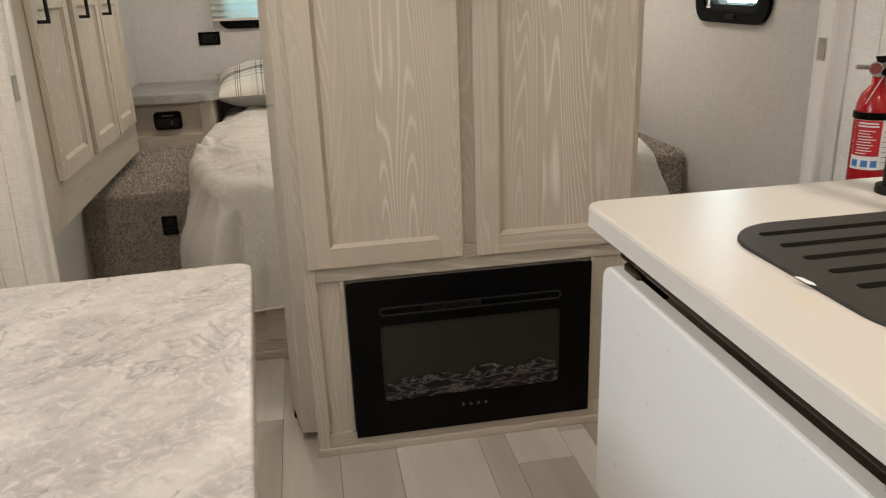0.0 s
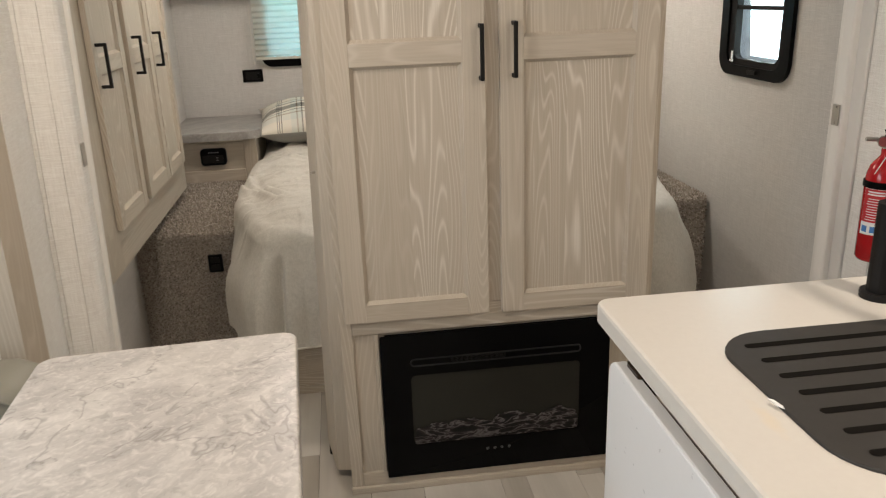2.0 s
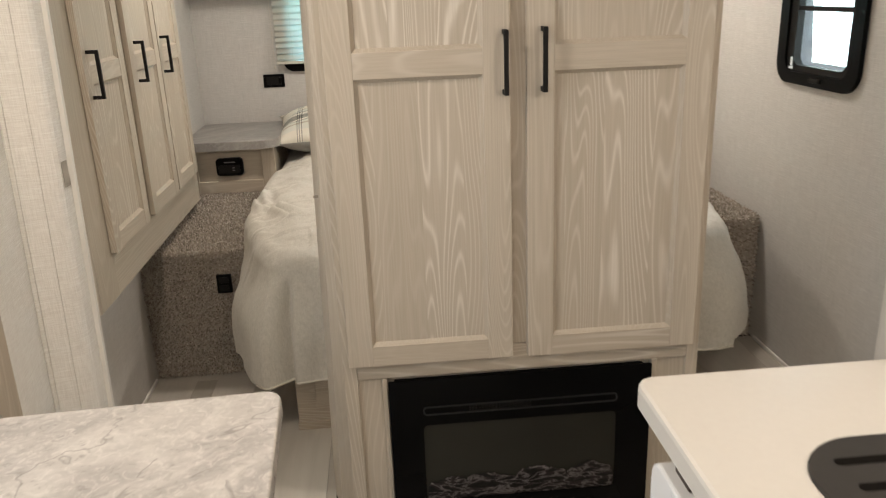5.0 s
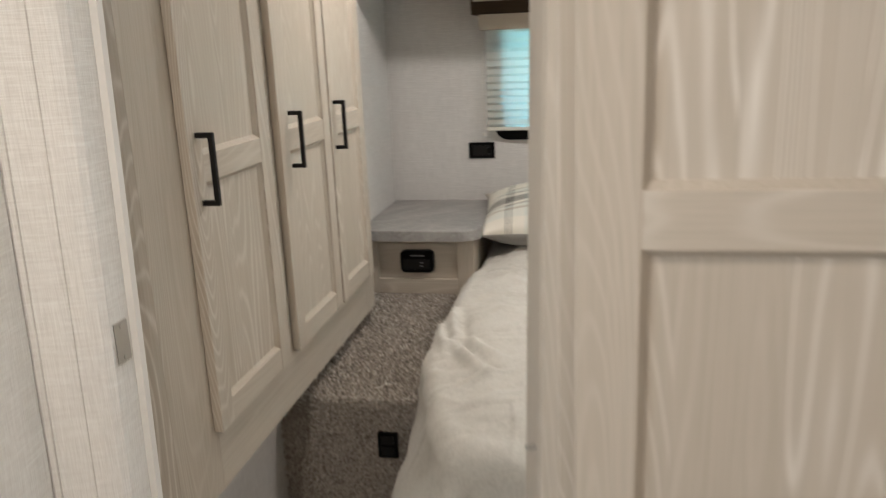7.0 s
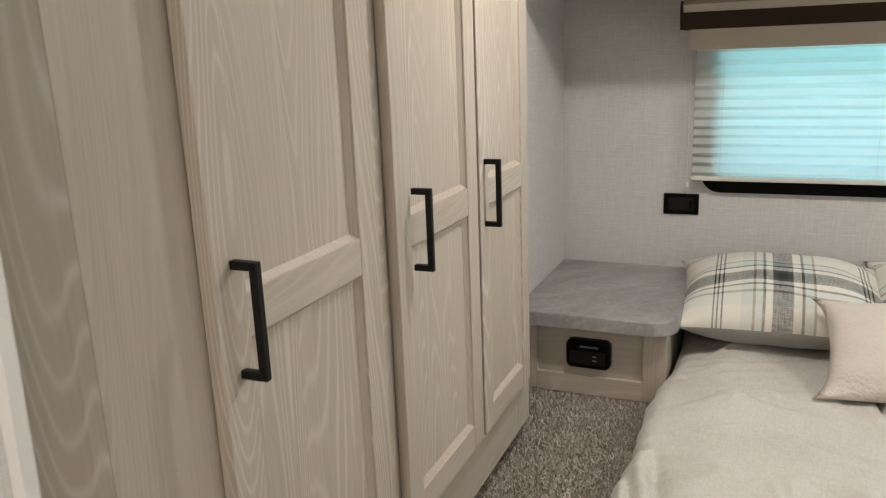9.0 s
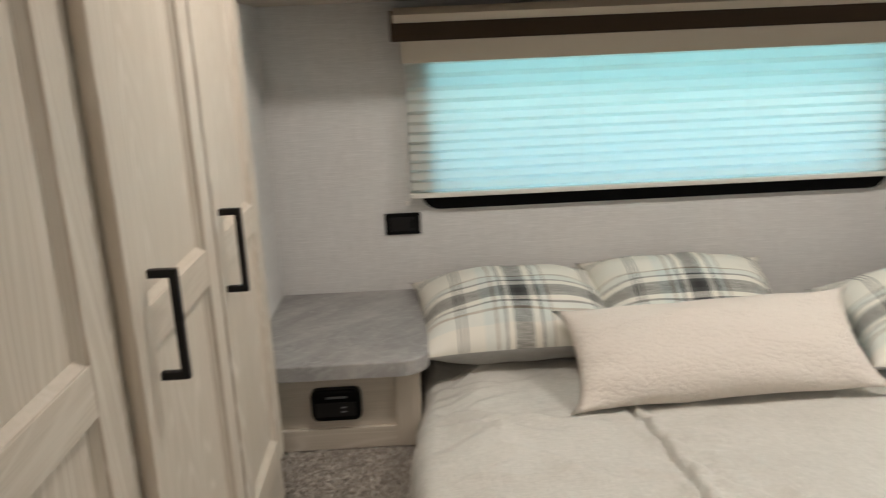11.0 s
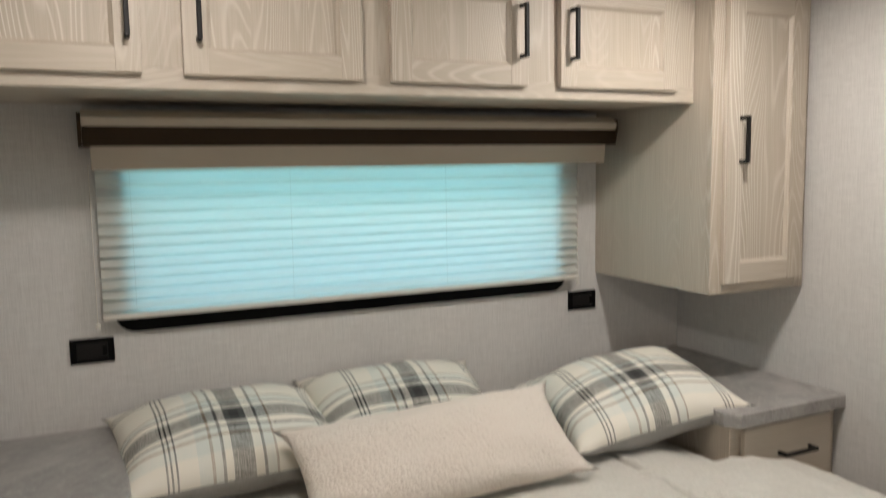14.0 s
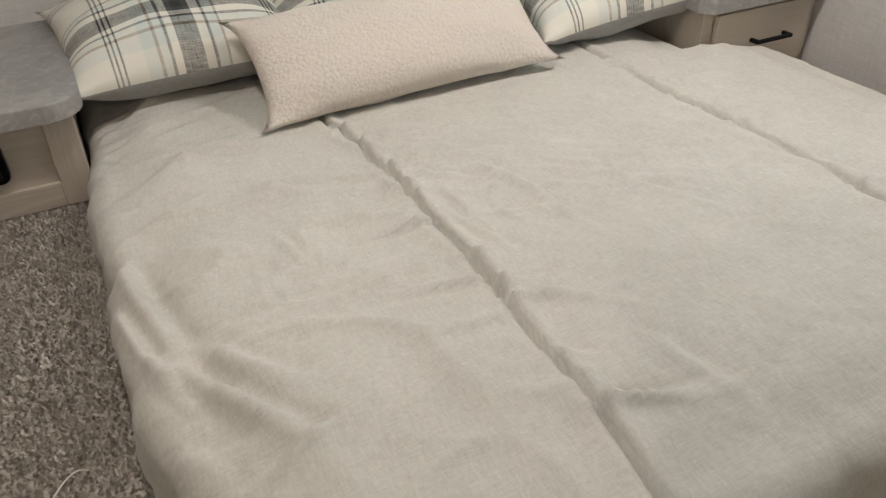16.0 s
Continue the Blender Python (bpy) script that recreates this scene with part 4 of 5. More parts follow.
    if dx < 0 and dy < 0:
        turn = math.atan2(-dy, -dx)
        out += smooth(0.10, 0.17, e) * (0.022 * math.exp(-((turn - 0.95) / 0.10) ** 2) - 0.034 * math.exp(-((turn - 1.16) / 0.07) ** 2))
    out += 0.012 * noise.noise((along * 1.7, drop * 7, 6)) * smooth(0.0, 0.08, e)
    X, Y = cx + nx * (rc + out), cy + ny * (rc + out)
    Z = z - 0.024 - drop
    if Y > 2.965 and (X < -0.17 or X > 1.18):
        floor_z = 0.528
        if Z < floor_z:
            X += (floor_z - Z) * 0.5 * (1 if X < 0 else -1)
            Z = floor_z + 0.004 * math.sin(Y * 30)
    return (X, Y, max(Z, 0.12))


bm = bmesh.new()
nu, nv = 430, 330
rowsv = []
for j in range(nv + 1):
    b = j / nv
    row = []
    for i in range(nu + 1):
        a = i / nu
        q = 2.10 + (4.33 - 2.10) * b
        side = 0.165 + 0.20 * smooth(3.05, 2.75, q)
        p = (-0.30 - side) + (1.355 + 0.30 + 2 * side) * a
        if q > 3.62:
            lim = 1.355 + side - 0.27 * smooth(3.62, 3.70, q)
            p = (-0.30 - side) + (lim + 0.30 + side) * a
        row.append(bm.verts.new(spread_point(p, q)))
    rowsv.append(row)
for a, b in zip(rowsv, rowsv[1:]):
    for k in range(nu):
        bm.faces.new((a[k], a[k + 1], b[k + 1], b[k]))
spread = finish("bedspread", bm, SPREAD, True)
tagged(spread, "creased beige linen bedspread with two stitched seams", "bedspread")
sol = spread.modifiers.new("thick", "SOLIDIFY")
sol.thickness, sol.offset = 0.005, -1
hem = bmesh.new()
cu = [spread_point(-0.665 + 2.385 * i / 160, 2.10) for i in range(161)]
prev = None
for c in cu:
    ringv = [hem.verts.new((c[0], c[1] + 0.005 * math.cos(t), c[2] + 0.005 * math.sin(t))) for t in (0, 1.57, 3.14, 4.71)]
    if prev:
        for k in range(4):
            hem.faces.new((prev[k], prev[(k + 1) % 4], ringv[(k + 1) % 4], ringv[k]))
    prev = ringv
part("hem", hem, STITCH, spread, "pale stitched hem", True)


def cushion(w, h, t, pinch=0.10, seed=1, back=None, n=44):
    """A stuffed pillow in its own frame: x across, y up, z out of its face."""
    bm = bmesh.new()
    sides = []
    for s in (1, -1):
        g = []
        for j in range(n + 1):
            v = 2 * j / n - 1
            row = []
            for i in range(n + 1):
                u = 2 * i / n - 1
                ex = 1 - pinch * (1 - abs(v) ** 2.2) * abs(u) ** 3 * 0.6
                ey = 1 - pinch * (1 - abs(u) ** 2.2) * abs(v) ** 3 * 0.6
                ear = 1 + 0.055 * abs(u * v) ** 9
                prof = (max(0.0, 1 - abs(u) ** 2.6) ** 0.6) * (max(0.0, 1 - abs(v) ** 2.6) ** 0.6)
                z = s * t / 2 * prof
                if prof > 0:
                    z += 0.010 * noise.noise((u * 2.4 + seed, v * 2.4, s * 3)) * min(1, prof * 3)
                    edge = max(abs(u), abs(v))
                    z += 0.0022 * math.sin((u * 13 if abs(v) > abs(u) else v * 13) + seed * 3) * smooth(0.55, 0.85, edge) * (1 - smooth(0.93, 1.0, edge))
                row.append(bm.verts.new((u * w / 2 * ex * ear, v * h / 2 * ey * ear, z)))
            g.append(row)
        sides.append(g)
        for a, b in zip(g, g[1:]):
            for k in range(n):
                f = bm.faces.new((a[k], a[k + 1], b[k + 1], b[k]) if s > 0 else (a[k], b[k], b[k + 1], a[k + 1]))
                f.material_index = 0 if s > 0 else 1
    bmesh.ops.remove_doubles(bm, verts=bm.verts[:], dist=0.0004)
    return bm


def pillow(label, m, w, h, t, front, back, seed, group=""):
    ob = finish("pillow", cushion(w, h, t, seed=seed), front, True)
    ob.data.materials.append(back)
    ob.matrix_world = m
    return tagged(ob, label, "pillow", group)


def lie(c, tilt, turn, roll=0):
    return Matrix.Translation(c) @ pose(0, 0, 0, 0, 0, turn) @ pose(0, 0, 0, tilt, 0, 0) @ pose(0, 0, 0, 0, 0, roll)


pillow("plaid cotton pillow with grey back leaning by the nightstand", lie((-0.062, 4.135, 0.768), 10, 2), 0.555, 0.42, 0.21, PLAID, GREYCLOTH, 1, "plaid pillows")
pillow("plaid cotton pillow with grey back behind the lumbar cushion", lie((0.44, 4.17, 0.768), 18, -3), 0.545, 0.39, 0.19, PLAID, GREYCLOTH, 2, "plaid pillows")
pillow("plaid cotton pillow with grey back lying against the nightstand", lie((1.068, 3.945, 0.772), 9, -6) @ pose(0, 0, 0, 0, -8, 0), 0.54, 0.42, 0.21, PLAID, GREYCLOTH, 3, "plaid pillows")
pillow("cream boucle lumbar cushion propped on the plaid pillows", lie((0.398, 3.811, 0.764), 35, -2.5, 3), 0.735, 0.285, 0.15, BOUCLE, BOUCLE, 5)

th = bpy.data.curves.new("thread", "CURVE")
th.dimensions, th.bevel_depth = "3D", 0.0012
tsp = th.splines.new("POLY")
tpts = [(-0.485 + 0.05 * k / 9, 3.02 + 0.035 * math.sin(k / 9 * 2.2), 0.527) for k in range(10)]
tsp.points.add(len(tpts) - 1)
for k, c in enumerate(tpts):
    tsp.points[k].co = (*c, 1)
tho = new("thread", th)
tho.data.materials.append(STITCH)
tagged(tho, "loose cream thread lying on the carpeted step", "thread")

# ---- dinette table ----
tab = thing("dinette_table", (-0.25, 0.97, 0), "small table with a grey marble-look laminate top", "table")
rot = Matrix.Translation((-0.255, 0.965, 0)) @ pose(0, 0, 0, 0, 0, 3.2)
bm = bmesh.new()
slab(bm, outline(-0.252, 0.252, -0.475, 0.475, 0.035, 6), FLAT, 0.700, 0.731, 0.004)
bm.transform(rot)
wpart("tabletop", bm, TABLE, tab)
bm = bmesh.new()
slab(bm, outline(-0.249, 0.249, -0.472, 0.472, 0.033, 6), FLAT, 0.694, 0.6995)
bm.transform(rot)
wpart("edge_band", bm, WHITE, tab, "pale edge band")
for y in (-0.3, 0.3):
    bm = cyl(bmesh.new(), rot @ Vector((0, y, 0.0)), rot @ Vector((0, y, 0.694)), 0.03, 24)
    cyl(bm, rot @ Vector((0, y, 0.0)), rot @ Vector((0, y, 0.02)), 0.09, 28)
    wpart("leg", bm, CHROME, tab)

# ---- kitchen counter ----
ctr = thing("kitchen_cabinet", (1.1, 0.2, 0), "kitchen base cabinet under the white counter", "cabinet")
wpart("body", B(0.575, 1.618, -1.3, 1.060, 0.0, 0.868), WOOD[2], ctr)
top = bmesh.new()
slab(top, outline(0.494, 1.62, -1.35, 1.094, 0.028, 6), FLAT, 0.869, 0.901, 0.006)
cn = Nodes("white_counter_surface", 0.28)
cx_, cy_, cz_ = cn.split(cn.coord)
blot = cn.math("ADD", cn.math("POWER", cn.math("MULTIPLY", cn.math("SUBTRACT", cx_, 0.577), 58.0), 2.0), cn.math("POWER", cn.math("MULTIPLY", cn.math("SUBTRACT", cy_, 0.688), 15.0), 2.0))
blot = cn.math("MULTIPLY", cn.math("MAXIMUM", cn.math("SUBTRACT", 1.0, cn.math("ADD", blot, cn.noise(cn.coord, 40, 3))), 0.0), 0.55)
cn.color(cn.mix(blot, cn.mix(cn.noise(cn.coord, 90, 3), (0.63, 0.597, 0.55), (0.67, 0.64, 0.594)), (0.74, 0.60, 0.38)))
counter = tagged(finish("countertop", top, cn.m), "white solid-surface countertop with rounded corner and small stain", "countertop")

flap = thing("counter_flap", (0.49, 0.6, 0.44), "white fold-down counter extension hanging from its hinges", "counter extension")
bm = bmesh.new()
slab(bm, outline(0.20, 1.016, 0.44, 0.832, 0.03, 6), lambda u, v, h: (h, u, v), 0.518, 0.496, 0.004)
wpart("leaf", bm, FLAPWHITE, flap)
wpart("hinge_rail", B(0.515, 0.574, 0.20, 1.0, 0.842, 0.866, 0.003), BRONZE, flap, "dark bronze hinge rail")
for y in (0.42, 0.93):
    bm = B(0.512, 0.560, y, y + 0.05, 0.80, 0.842, 0.004)
    cyl(bm, (0.535, y - 0.02, 0.846), (0.535, y + 0.07, 0.846), 0.008, 12)
    wpart("hinge", bm, BRONZE, flap, "dark metal folding hinge")

sink = thing("sink_cover", (0.85, 0.78, 0.9), "dark graphite slotted cover set over the sink", "sink cover")
bm = bmesh.new()
slab(bm, outline(0.603, 1.12, 0.545, 0.913, 0.085, 8), FLAT, 0.9005, 0.905, 0.002)
wpart("plate", bm, COVER, sink)
# the plate is uncut: black strips on it paint the shade inside its slots
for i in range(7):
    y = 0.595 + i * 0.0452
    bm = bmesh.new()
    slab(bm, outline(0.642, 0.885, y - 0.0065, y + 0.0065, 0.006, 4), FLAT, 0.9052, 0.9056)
    wpart("slot", bm, DARK, sink, "flat black strip painted as the shade inside a slot")

bm = bmesh.new()
slab(bm, [(0.594, 0.722), (0.600, 0.719), (0.6045, 0.705), (0.6030, 0.698), (0.598, 0.706)], FLAT, 0.9052, 0.9062)
for v in bm.verts:
    v.co.z += 0.20 * max(0.0, v.co.y - 0.712)
wpart("label_scrap", bm, LABEL, sink, "torn white scrap of label")

fau = thing("faucet", (0.93, 0.985, 0.9), "matte black kitchen faucet behind the sink", "faucet")
bm = cyl(bmesh.new(), (0.945, 1.0, 0.901), (0.945, 1.0, 0.912), 0.030, 28)
wpart("base", bm, BLACK, fau)
bm = cyl(bmesh.new(), (0.945, 1.0, 0.912), (0.945, 1.0, 1.06), 0.021, 24)
wpart("body", bm, BLACK, fau)
cuv = bpy.data.curves.new("spout", "CURVE")
cuv.dimensions, cuv.bevel_depth, cuv.bevel_resolution = "3D", 0.012, 4
sp = cuv.splines.new("POLY")
arcp = [(0.945, 1.0, 1.06 + 0.14 * k / 5) for k in range(6)] + [(0.945, 1.0 - 0.09 + 0.09 * math.cos(radians(a)), 1.20 + 0.09 * math.sin(radians(a))) for a in range(15, 181, 15)] + [(0.945, 0.82, 1.12)]
sp.points.add(len(arcp) - 1)
for k, c in enumerate(arcp):
    sp.points[k].co = (*c, 1)
so = new("spout", cuv)
so.data.materials.append(BLACK)
so.parent = fau
so.matrix_parent_inverse = Matrix.Translation(-fau.location)
wpart("lever", cyl(bmesh.new(), (0.965, 1.0, 1.0), (1.02, 0.99, 1.03), 0.007, 12), BLACK, fau)

# ---- fire extinguisher ----
ex = thing("fire_extinguisher", (1.56, 1.832, 0.63), "red fire extinguisher with black strap on a wall bracket", "fire extinguisher")
ex0, ey0 = 1.566, 1.832
bm = bmesh.new()
profile = [(0.0, 0.632), (0.040, 0.632), (0.046, 0.640), (0.046, 0.855), (0.044, 0.880), (0.036, 0.905), (0.022, 0.922), (0.016, 0.930), (0.016, 0.950), (0.0, 0.950)]


def lathe(bm, pts, cx, cy, seg=40, a0=0.0, a1=360.0):
    rows = []
    full = a1 - a0 > 359
    for k in range(seg if full else seg + 1):
        a = radians(a0 + (a1 - a0) * k / seg)
        rows.append([bm.verts.new((cx + r * math.cos(a), cy + r * math.sin(a), z)) for r, z in pts])
    m = len(rows)
    for k in range(m if full else m - 1):
        a, b = rows[k], rows[(k + 1) % m]
        for i in range(len(pts) - 1):
            bm.faces.new((a[i], b[i], b[i + 1], a[i + 1]))
    bmesh.ops.remove_doubles(bm, verts=bm.verts[:], dist=1e-5)
    bmesh.ops.recalc_face_normals(bm, faces=bm.faces[:])
    return bm


wpart("cylinder", lathe(bm, profile, ex0, ey0), RED, ex, "glossy red cylinder", True)
wpart("strap", lathe(bmesh.new(), [(0.0465, 0.843), (0.0495, 0.844), (0.0495, 0.861), (0.0465, 0.862)], ex0, ey0), BLACKPLASTIC, ex)
lab = wpart("label", lathe(bmesh.new(), [(0.0467, 0.712), (0.0467, 0.8425)], ex0, ey0, 24, 175, 330), LABEL, ex, "white and red instruction label")
part("red_field", lathe(bmesh.new(), [(0.0470, 0.748), (0.0470, 0.8415)], ex0, ey0, 16, 176, 262), REDLABEL, lab)
for k in range(9):
    a0 = 190 + (k % 3) * 2
    part("text_bar", lathe(bmesh.new(), [(0.0472, 0.754 + k * 0.0074), (0.0472, 0.7562 + k * 0.0074)], ex0, ey0, 8, a0, a0 + 34 + (k * 13) % 22), LABEL, lab)
part("text_bar", lathe(bmesh.new(), [(0.0472, 0.8245), (0.0472, 0.8285)], ex0, ey0, 8, 188, 252), LABEL, lab)
part("text_bar", lathe(bmesh.new(), [(0.0472, 0.832), (0.0472, 0.836)], ex0, ey0, 8, 190, 250), LABEL, lab)
for a0 in (182, 212, 240):
    part("pictogram", lathe(bmesh.new(), [(0.0472, 0.719), (0.0472, 0.737)], ex0, ey0, 6, a0, a0 + 20), BLUE, lab)
for k in range(7):
    part("text_bar", lathe(bmesh.new(), [(0.0472, 0.73 + k * 0.0135), (0.0472, 0.7325 + k * 0.0135)], ex0, ey0, 8, 270, 315), GREYPRINT, lab)
bm = cyl(bmesh.new(), (ex0, ey0, 0.950), (ex0, ey0, 0.985), 0.016, 20)
wpart("valve", bm, STEEL, ex)
bm = cyl(bmesh.new(), (ex0 - 0.022, ey0 - 0.010, 0.974), (ex0 - 0.034, ey0 - 0.026, 0.974), 0.0165, 24)
g_ = wpart("gauge", bm, CHROME, ex, "round pressure gauge")
part("dial", cyl(bmesh.new(), (ex0 - 0.0342, ey0 - 0.0263, 0.974), (ex0 - 0.0347, ey0 - 0.0271, 0.974), 0.0135, 24), plain("dial_red", (0.22, 0.05, 0.05), 0.3), g_)
wpart("nozzle", cyl(bmesh.new(), (ex0 - 0.01, ey0 + 0.01, 0.972), (ex0 - 0.055, ey0 + 0.02, 0.975), 0.006, 12), STEEL, ex)
bm = bmesh.new()
slab(bm, [(0.0, 0.983), (-0.03, 0.990), (-0.105, 0.975), (-0.11, 0.985), (-0.035, 1.006), (0.012, 1.0)], lambda u, v, h: (ex0 + h, ey0 + u, v), -0.010, 0.010)
wpart("lever", bm, BLACKPLASTIC, ex)
bm = bmesh.new()
slab(bm, [(-0.01, 0.962), (-0.09, 0.930), (-0.098, 0.938), (-0.03, 0.975)], lambda u, v, h: (ex0 + h, ey0 + u, v), -0.008, 0.008)
wpart("grip", bm, BLACKPLASTIC, ex)
wpart("pull_tie", cyl(bmesh.new(), (ex0 - 0.03, ey0 - 0.05, 0.955), (ex0 - 0.045, ey0 - 0.02, 0.885), 0.0012, 6), LABEL, ex)
wpart("bracket", B(1.606, 1.621, ey0 - 0.02, ey0 + 0.02, 0.66, 0.95, 0.002), BLACKPLASTIC, ex)

# ---- sofa ----
sofa = thing("recliner_sofa", (-1.1, 0.9, 0), "taupe leather power recliner sofa with padded arm", "sofa")


def pad(x0, x1, y0, y1, z0, z1, r, seed=0.0, amp=0.006):
    bm = B(x0, x1, y0, y1, z0, z1)
    bmesh.ops.subdivide_edges(bm, edges=bm.edges[:], cuts=14, use_grid_fill=True)
    for v in bm.verts:
        c = v.co
        k = Vector((min(max(c.x, x0 + r), x1 - r), min(max(c.y, y0 + r), y1 - r), min(max(c.z, z0 + r), z1 - r)))
        d = c - k
        if d.length > 1e-6:
            v.co = k + d.normalized() * r
        v.co += Vector((0, 0, 1)) * amp * noise.noise((c.x * 4 + seed, c.y * 4, c.z * 4))
    return bm


wpart("arm", pad(-1.645, -0.600, 1.441, 1.672, 0.05, 0.652, 0.072), LEATHER, sofa, "", True)
wpart("arm_pad", pad(-1.645, -0.690, 1.415, 1.575, 0.612, 0.702, 0.042, 2), LEATHER, sofa, "", True)
wpart("seat_cushion", pad(-1.50, -0.600, 0.80, 1.428, 0.09, 0.545, 0.075, 4), LEATHER, sofa, "", True)
wpart("seat_cushion", pad(-1.50, -0.600, 0.10, 0.795, 0.09, 0.545, 0.075, 5), LEATHER, sofa, "", True)
wpart("footing", B(-1.55, -0.70, 0.15, 1.62, 0.0, 0.10), BLACKPLASTIC, sofa)
wpart("backrest", pad(-1.655, -1.42, 0.1, 1.43, 0.40, 1.02, 0.09, 6), LEATHER, sofa, "", True)
piping = bpy.data.curves.new("piping", "CURVE")
piping.dimensions, piping.bevel_depth, piping.bevel_resolution = "3D", 0.0028, 3
psp = piping.splines.new("POLY")
ppts = [(-1.60 + 0.90 * k / 12, 1.4625, 0.6295) for k in range(13)]
ppts += [(-0.670 + 0.060 * math.sin(radians(a)), 1.4625, 0.5695 + 0.060 * math.cos(radians(a))) for a in range(0, 91, 10)] + [(-0.610, 1.4625, 0.30)]
psp.points.add(len(ppts) - 1)
for k, c in enumerate(ppts):
    psp.points[k].co = (*c, 1)
po = new("piping", piping)
po.data.materials.append(LEATHER)
po.parent = sofa
po.matrix_parent_inverse = Matrix.Translation(-sofa.location)
SWX, SWZ = -0.708, 0.552
ov = [(SWX + 0.044 * math.cos(a * math.pi / 12), SWZ + 0.022 * math.sin(a * math.pi / 12)) for a in range(24)]
iv = [(SWX + 0.031 * math.cos(a * math.pi / 12), SWZ + 0.0145 * math.sin(a * math.pi / 12)) for a in range(24)]
bm = bmesh.new()
ring(bm, ov, iv, lambda u, v, h: (u, 1.442 - h, v), 0, 0.006)
sw = wpart("control_switch", bm, CHROME, sofa, "oval chrome recline switch")
bm = bmesh.new()
slab(bm, iv, lambda u, v, h: (u, 1.442 - h, v), -0.003, 0.003)
part("switch_well", bm, BLACKPLASTIC, sw)
for u in (-0.012, 0.012):
    part("button", B(SWX + u - 0.009, SWX + u + 0.009, 1.436, 1.440, SWZ - 0.007, SWZ + 0.007, 0.001), STEEL, sw)

# ---- small window in the bedroom side wall ----
w2 = tagged(new("window_2"), "small window with rounded black frame", "window", kind="structure")
yz = lambda u, v, h: (XR - h, u, v)
bm = bmesh.new()
ring(bm, outline(2.462, 2.962, 1.045, 1.68, 0.075, 8), outline(2.515, 2.905, 1.085, 1.61, 0.05, 8), yz, 0.001, 0.016)
part("window_frame", bm, BLACKPLASTIC, w2)
bm = bmesh.new()
ring(bm, outline(2.515, 2.905, 1.085, 1.61, 0.05, 8), outline(2.54, 2.86, 1.108, 1.58, 0.035, 8), yz, -0.02, 0.008)
part("inner_frame", bm, BLACK, w2)
part("meeting_bar", B(XR - 0.004, XR + 0.012, 2.54, 2.88, 1.29, 1.305), BLACK, w2)
pn = part("pane", B(XR + 0.014, XR + 0.018, 2.52, 2.90, 1.09, 1.605), GLASS, w2)
pn.visible_shadow = False
bm = B(XR - 0.026, XR - 0.015, 2.66, 2.72, 1.060, 1.076, 0.003)
part("latch", bm, BLACK, w2)
part("sticker", B(XR - 0.018, XR - 0.016, 2.845, 2.872, 1.095, 1.103), LABEL, w2)
part("sticker", B(XR - 0.018, XR - 0.016, 2.85, 2.862, 1.105, 1.135), LABEL, w2)

w3 = tagged(new("window_3"), "window over the sofa with black frame", "window", kind="structure")
bm = bmesh.new()
ring(bm, outline(-0.34, 1.04, 0.88, 1.62, 0.06, 6), outline(-0.28, 0.98, 0.94, 1.56, 0.05, 6), lambda u, v, h: (XLL + h, u, v), 0.001, 0.016)
part("window_frame", bm, BLACKPLASTIC, w3)
pn = part("pane", B(XLL - 0.03, XLL - 0.026, -0.3, 1.0, 0.92, 1.58), GLASS, w3)
pn.visible_shadow = False

# trailer parked outside
tr = thing("travel_trailer", (4.6, 3.2, -0.8), "white travel trailer with grey swoosh stripes parked outside", "trailer")
wpart("body", B(3.4, 5.8, 1.2, 8.0, -0.3, 2.5, 0.12, seg=3), plain("white_gelcoat", (0.8, 0.82, 0.83), 0.3, speck=0.03), tr)
for k in range(3):
    bm = bmesh.new()
    n_ = 24
    lo = [(2.6 + 3.2 * i / n_, 0.95 + 0.16 * k + 0.22 * math.sin(1.1 * i / n_ * 3 + k)) for i in range(n_ + 1)]
    hi = [(u, v + 0.05 + 0.03 * math.sin(u * 2)) for u, v in lo]
    slab(bm, lo + hi[::-1], lambda u, v, h: (3.4 - h, u, v), -0.002, 0.004)
    wpart("stripe", bm, plain("grey_decal", (0.25, 0.30, 0.33), 0.4), tr, "grey swoosh stripe")
wpart("window", B(3.39, 3.42, 3.5, 4.4, 1.5, 2.0, 0.02), BLACKPLASTIC, tr)
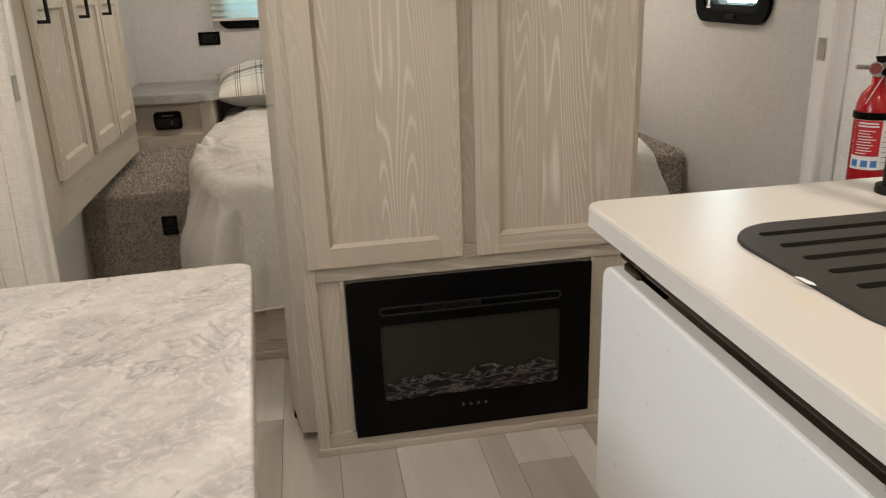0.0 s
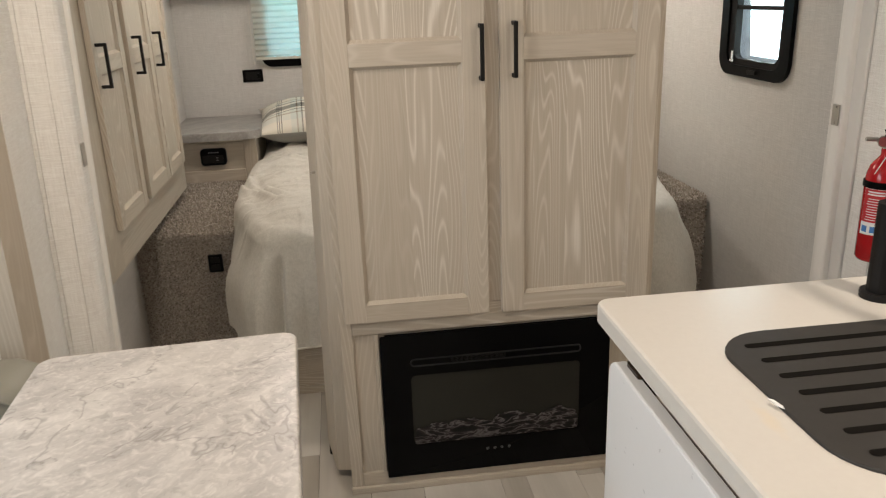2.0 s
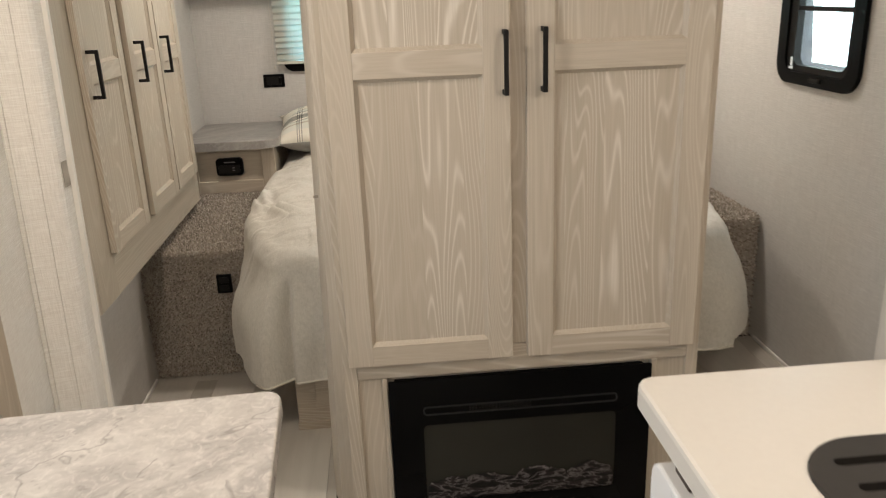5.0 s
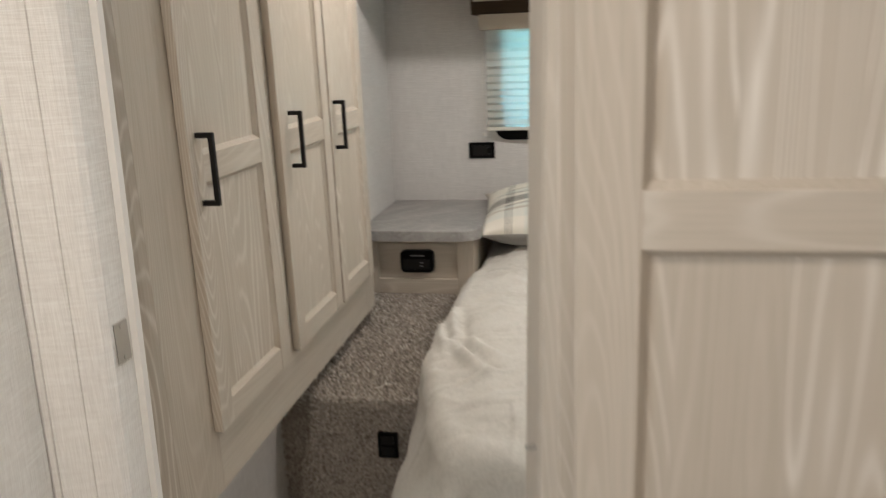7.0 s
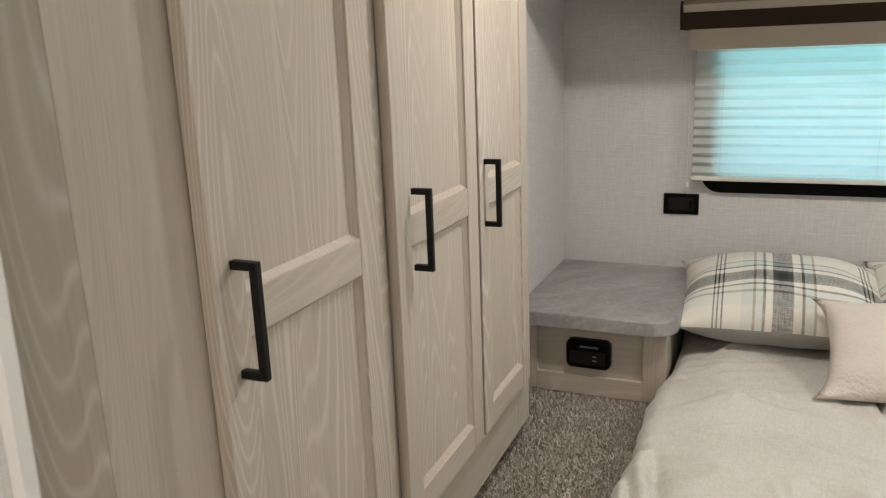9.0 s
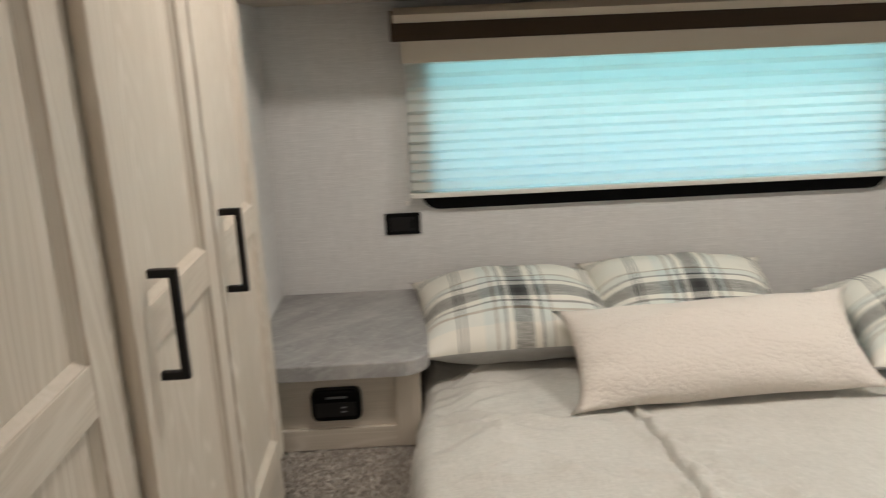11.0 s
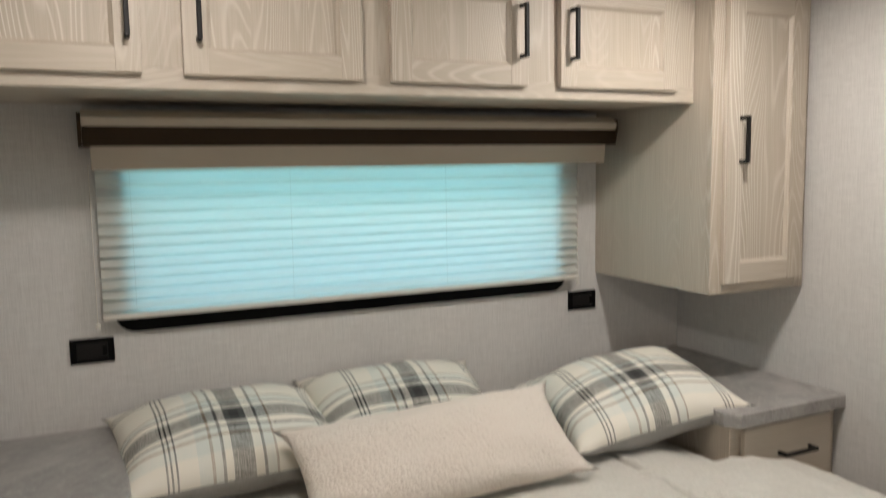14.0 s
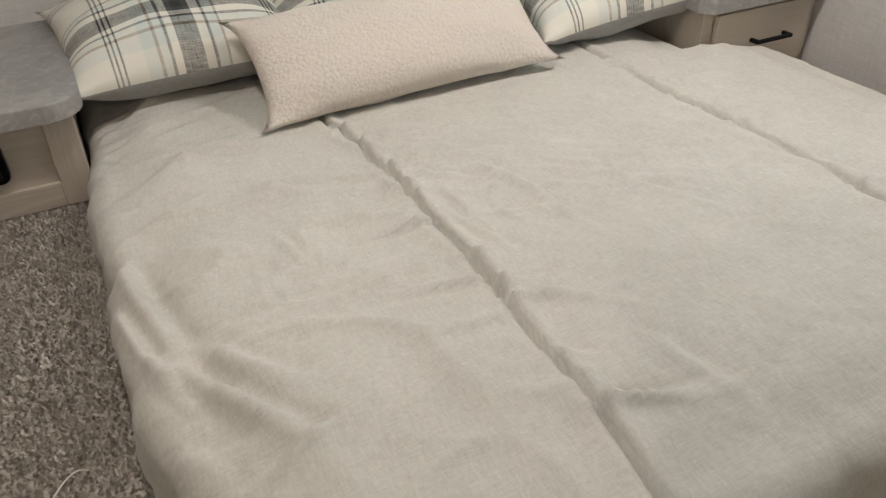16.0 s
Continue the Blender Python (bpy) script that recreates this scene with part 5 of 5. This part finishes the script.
for y in (3.2, 4.2):
    bm = cyl(bmesh.new(), (3.5, y, -0.47), (3.75, y, -0.47), 0.33, 28)
    wpart("wheel", bm, BLACKPLASTIC, tr)

# ---- ceiling fittings ----
for lx, ly in LAMPS:
    cz = ceil_z(lx) + 0.001
    cl = thing("ceiling_light", (lx, ly, cz), "round flush ceiling light, lit", "ceiling light", "ceiling lights")
    bm = lathe(bmesh.new(), [(0.072, cz - 0.0005), (0.072, cz - 0.010), (0.060, cz - 0.015), (0.056, cz - 0.012)], lx, ly)
    wpart("rim", bm, WHITE, cl, "", True)
    bm = lathe(bmesh.new(), [(0.0, cz - 0.019), (0.03, cz - 0.018), (0.056, cz - 0.012)], lx, ly)
    wpart("diffuser", bm, LIT, cl, "glowing diffuser", True)
cz = ceil_z(1.22) + 0.001
spk = thing("ceiling_speaker", (1.22, 3.33, cz), "round white ceiling speaker", "speaker")
wpart("rim", lathe(bmesh.new(), [(0.075, cz - 0.0005), (0.073, cz - 0.012), (0.058, cz - 0.016), (0.055, cz - 0.008)], 1.22, 3.33), WHITE, spk, "", True)
wpart("cone", lathe(bmesh.new(), [(0.0, cz - 0.018), (0.022, cz - 0.016), (0.055, cz - 0.008)], 1.22, 3.33), WHITE, spk, "", True)

# ---- floor planks ----
rp = random.Random(11)
widths = (0.155, 0.078, 0.232, 0.155, 0.155, 0.232, 0.078)
x, k = 0.257 - 12 * 0.155, 0
while x < XR:
    w = widths[k % len(widths)]
    k += 1
    y = YB - rp.random() * 0.9
    while y < 3.0:
        ln = rp.choice((0.6, 0.9, 1.2))
        x0, x1, y0, y1 = max(x, XLL), min(x + w, XR), max(y, YB), min(y + ln, 3.0)
        if x1 - x0 > 0.01 and y1 - y0 > 0.02:
            bm = B(-(x1 - x0) / 2 + 0.0006, (x1 - x0) / 2 - 0.0006, -(y1 - y0) / 2 + 0.0006, (y1 - y0) / 2 - 0.0006, -0.004, 0.0)
            ob = part("plank", bm, PLANK, floor)
            ob.location = ((x0 + x1) / 2, (y0 + y1) / 2, 0)
        y += ln
    x += w
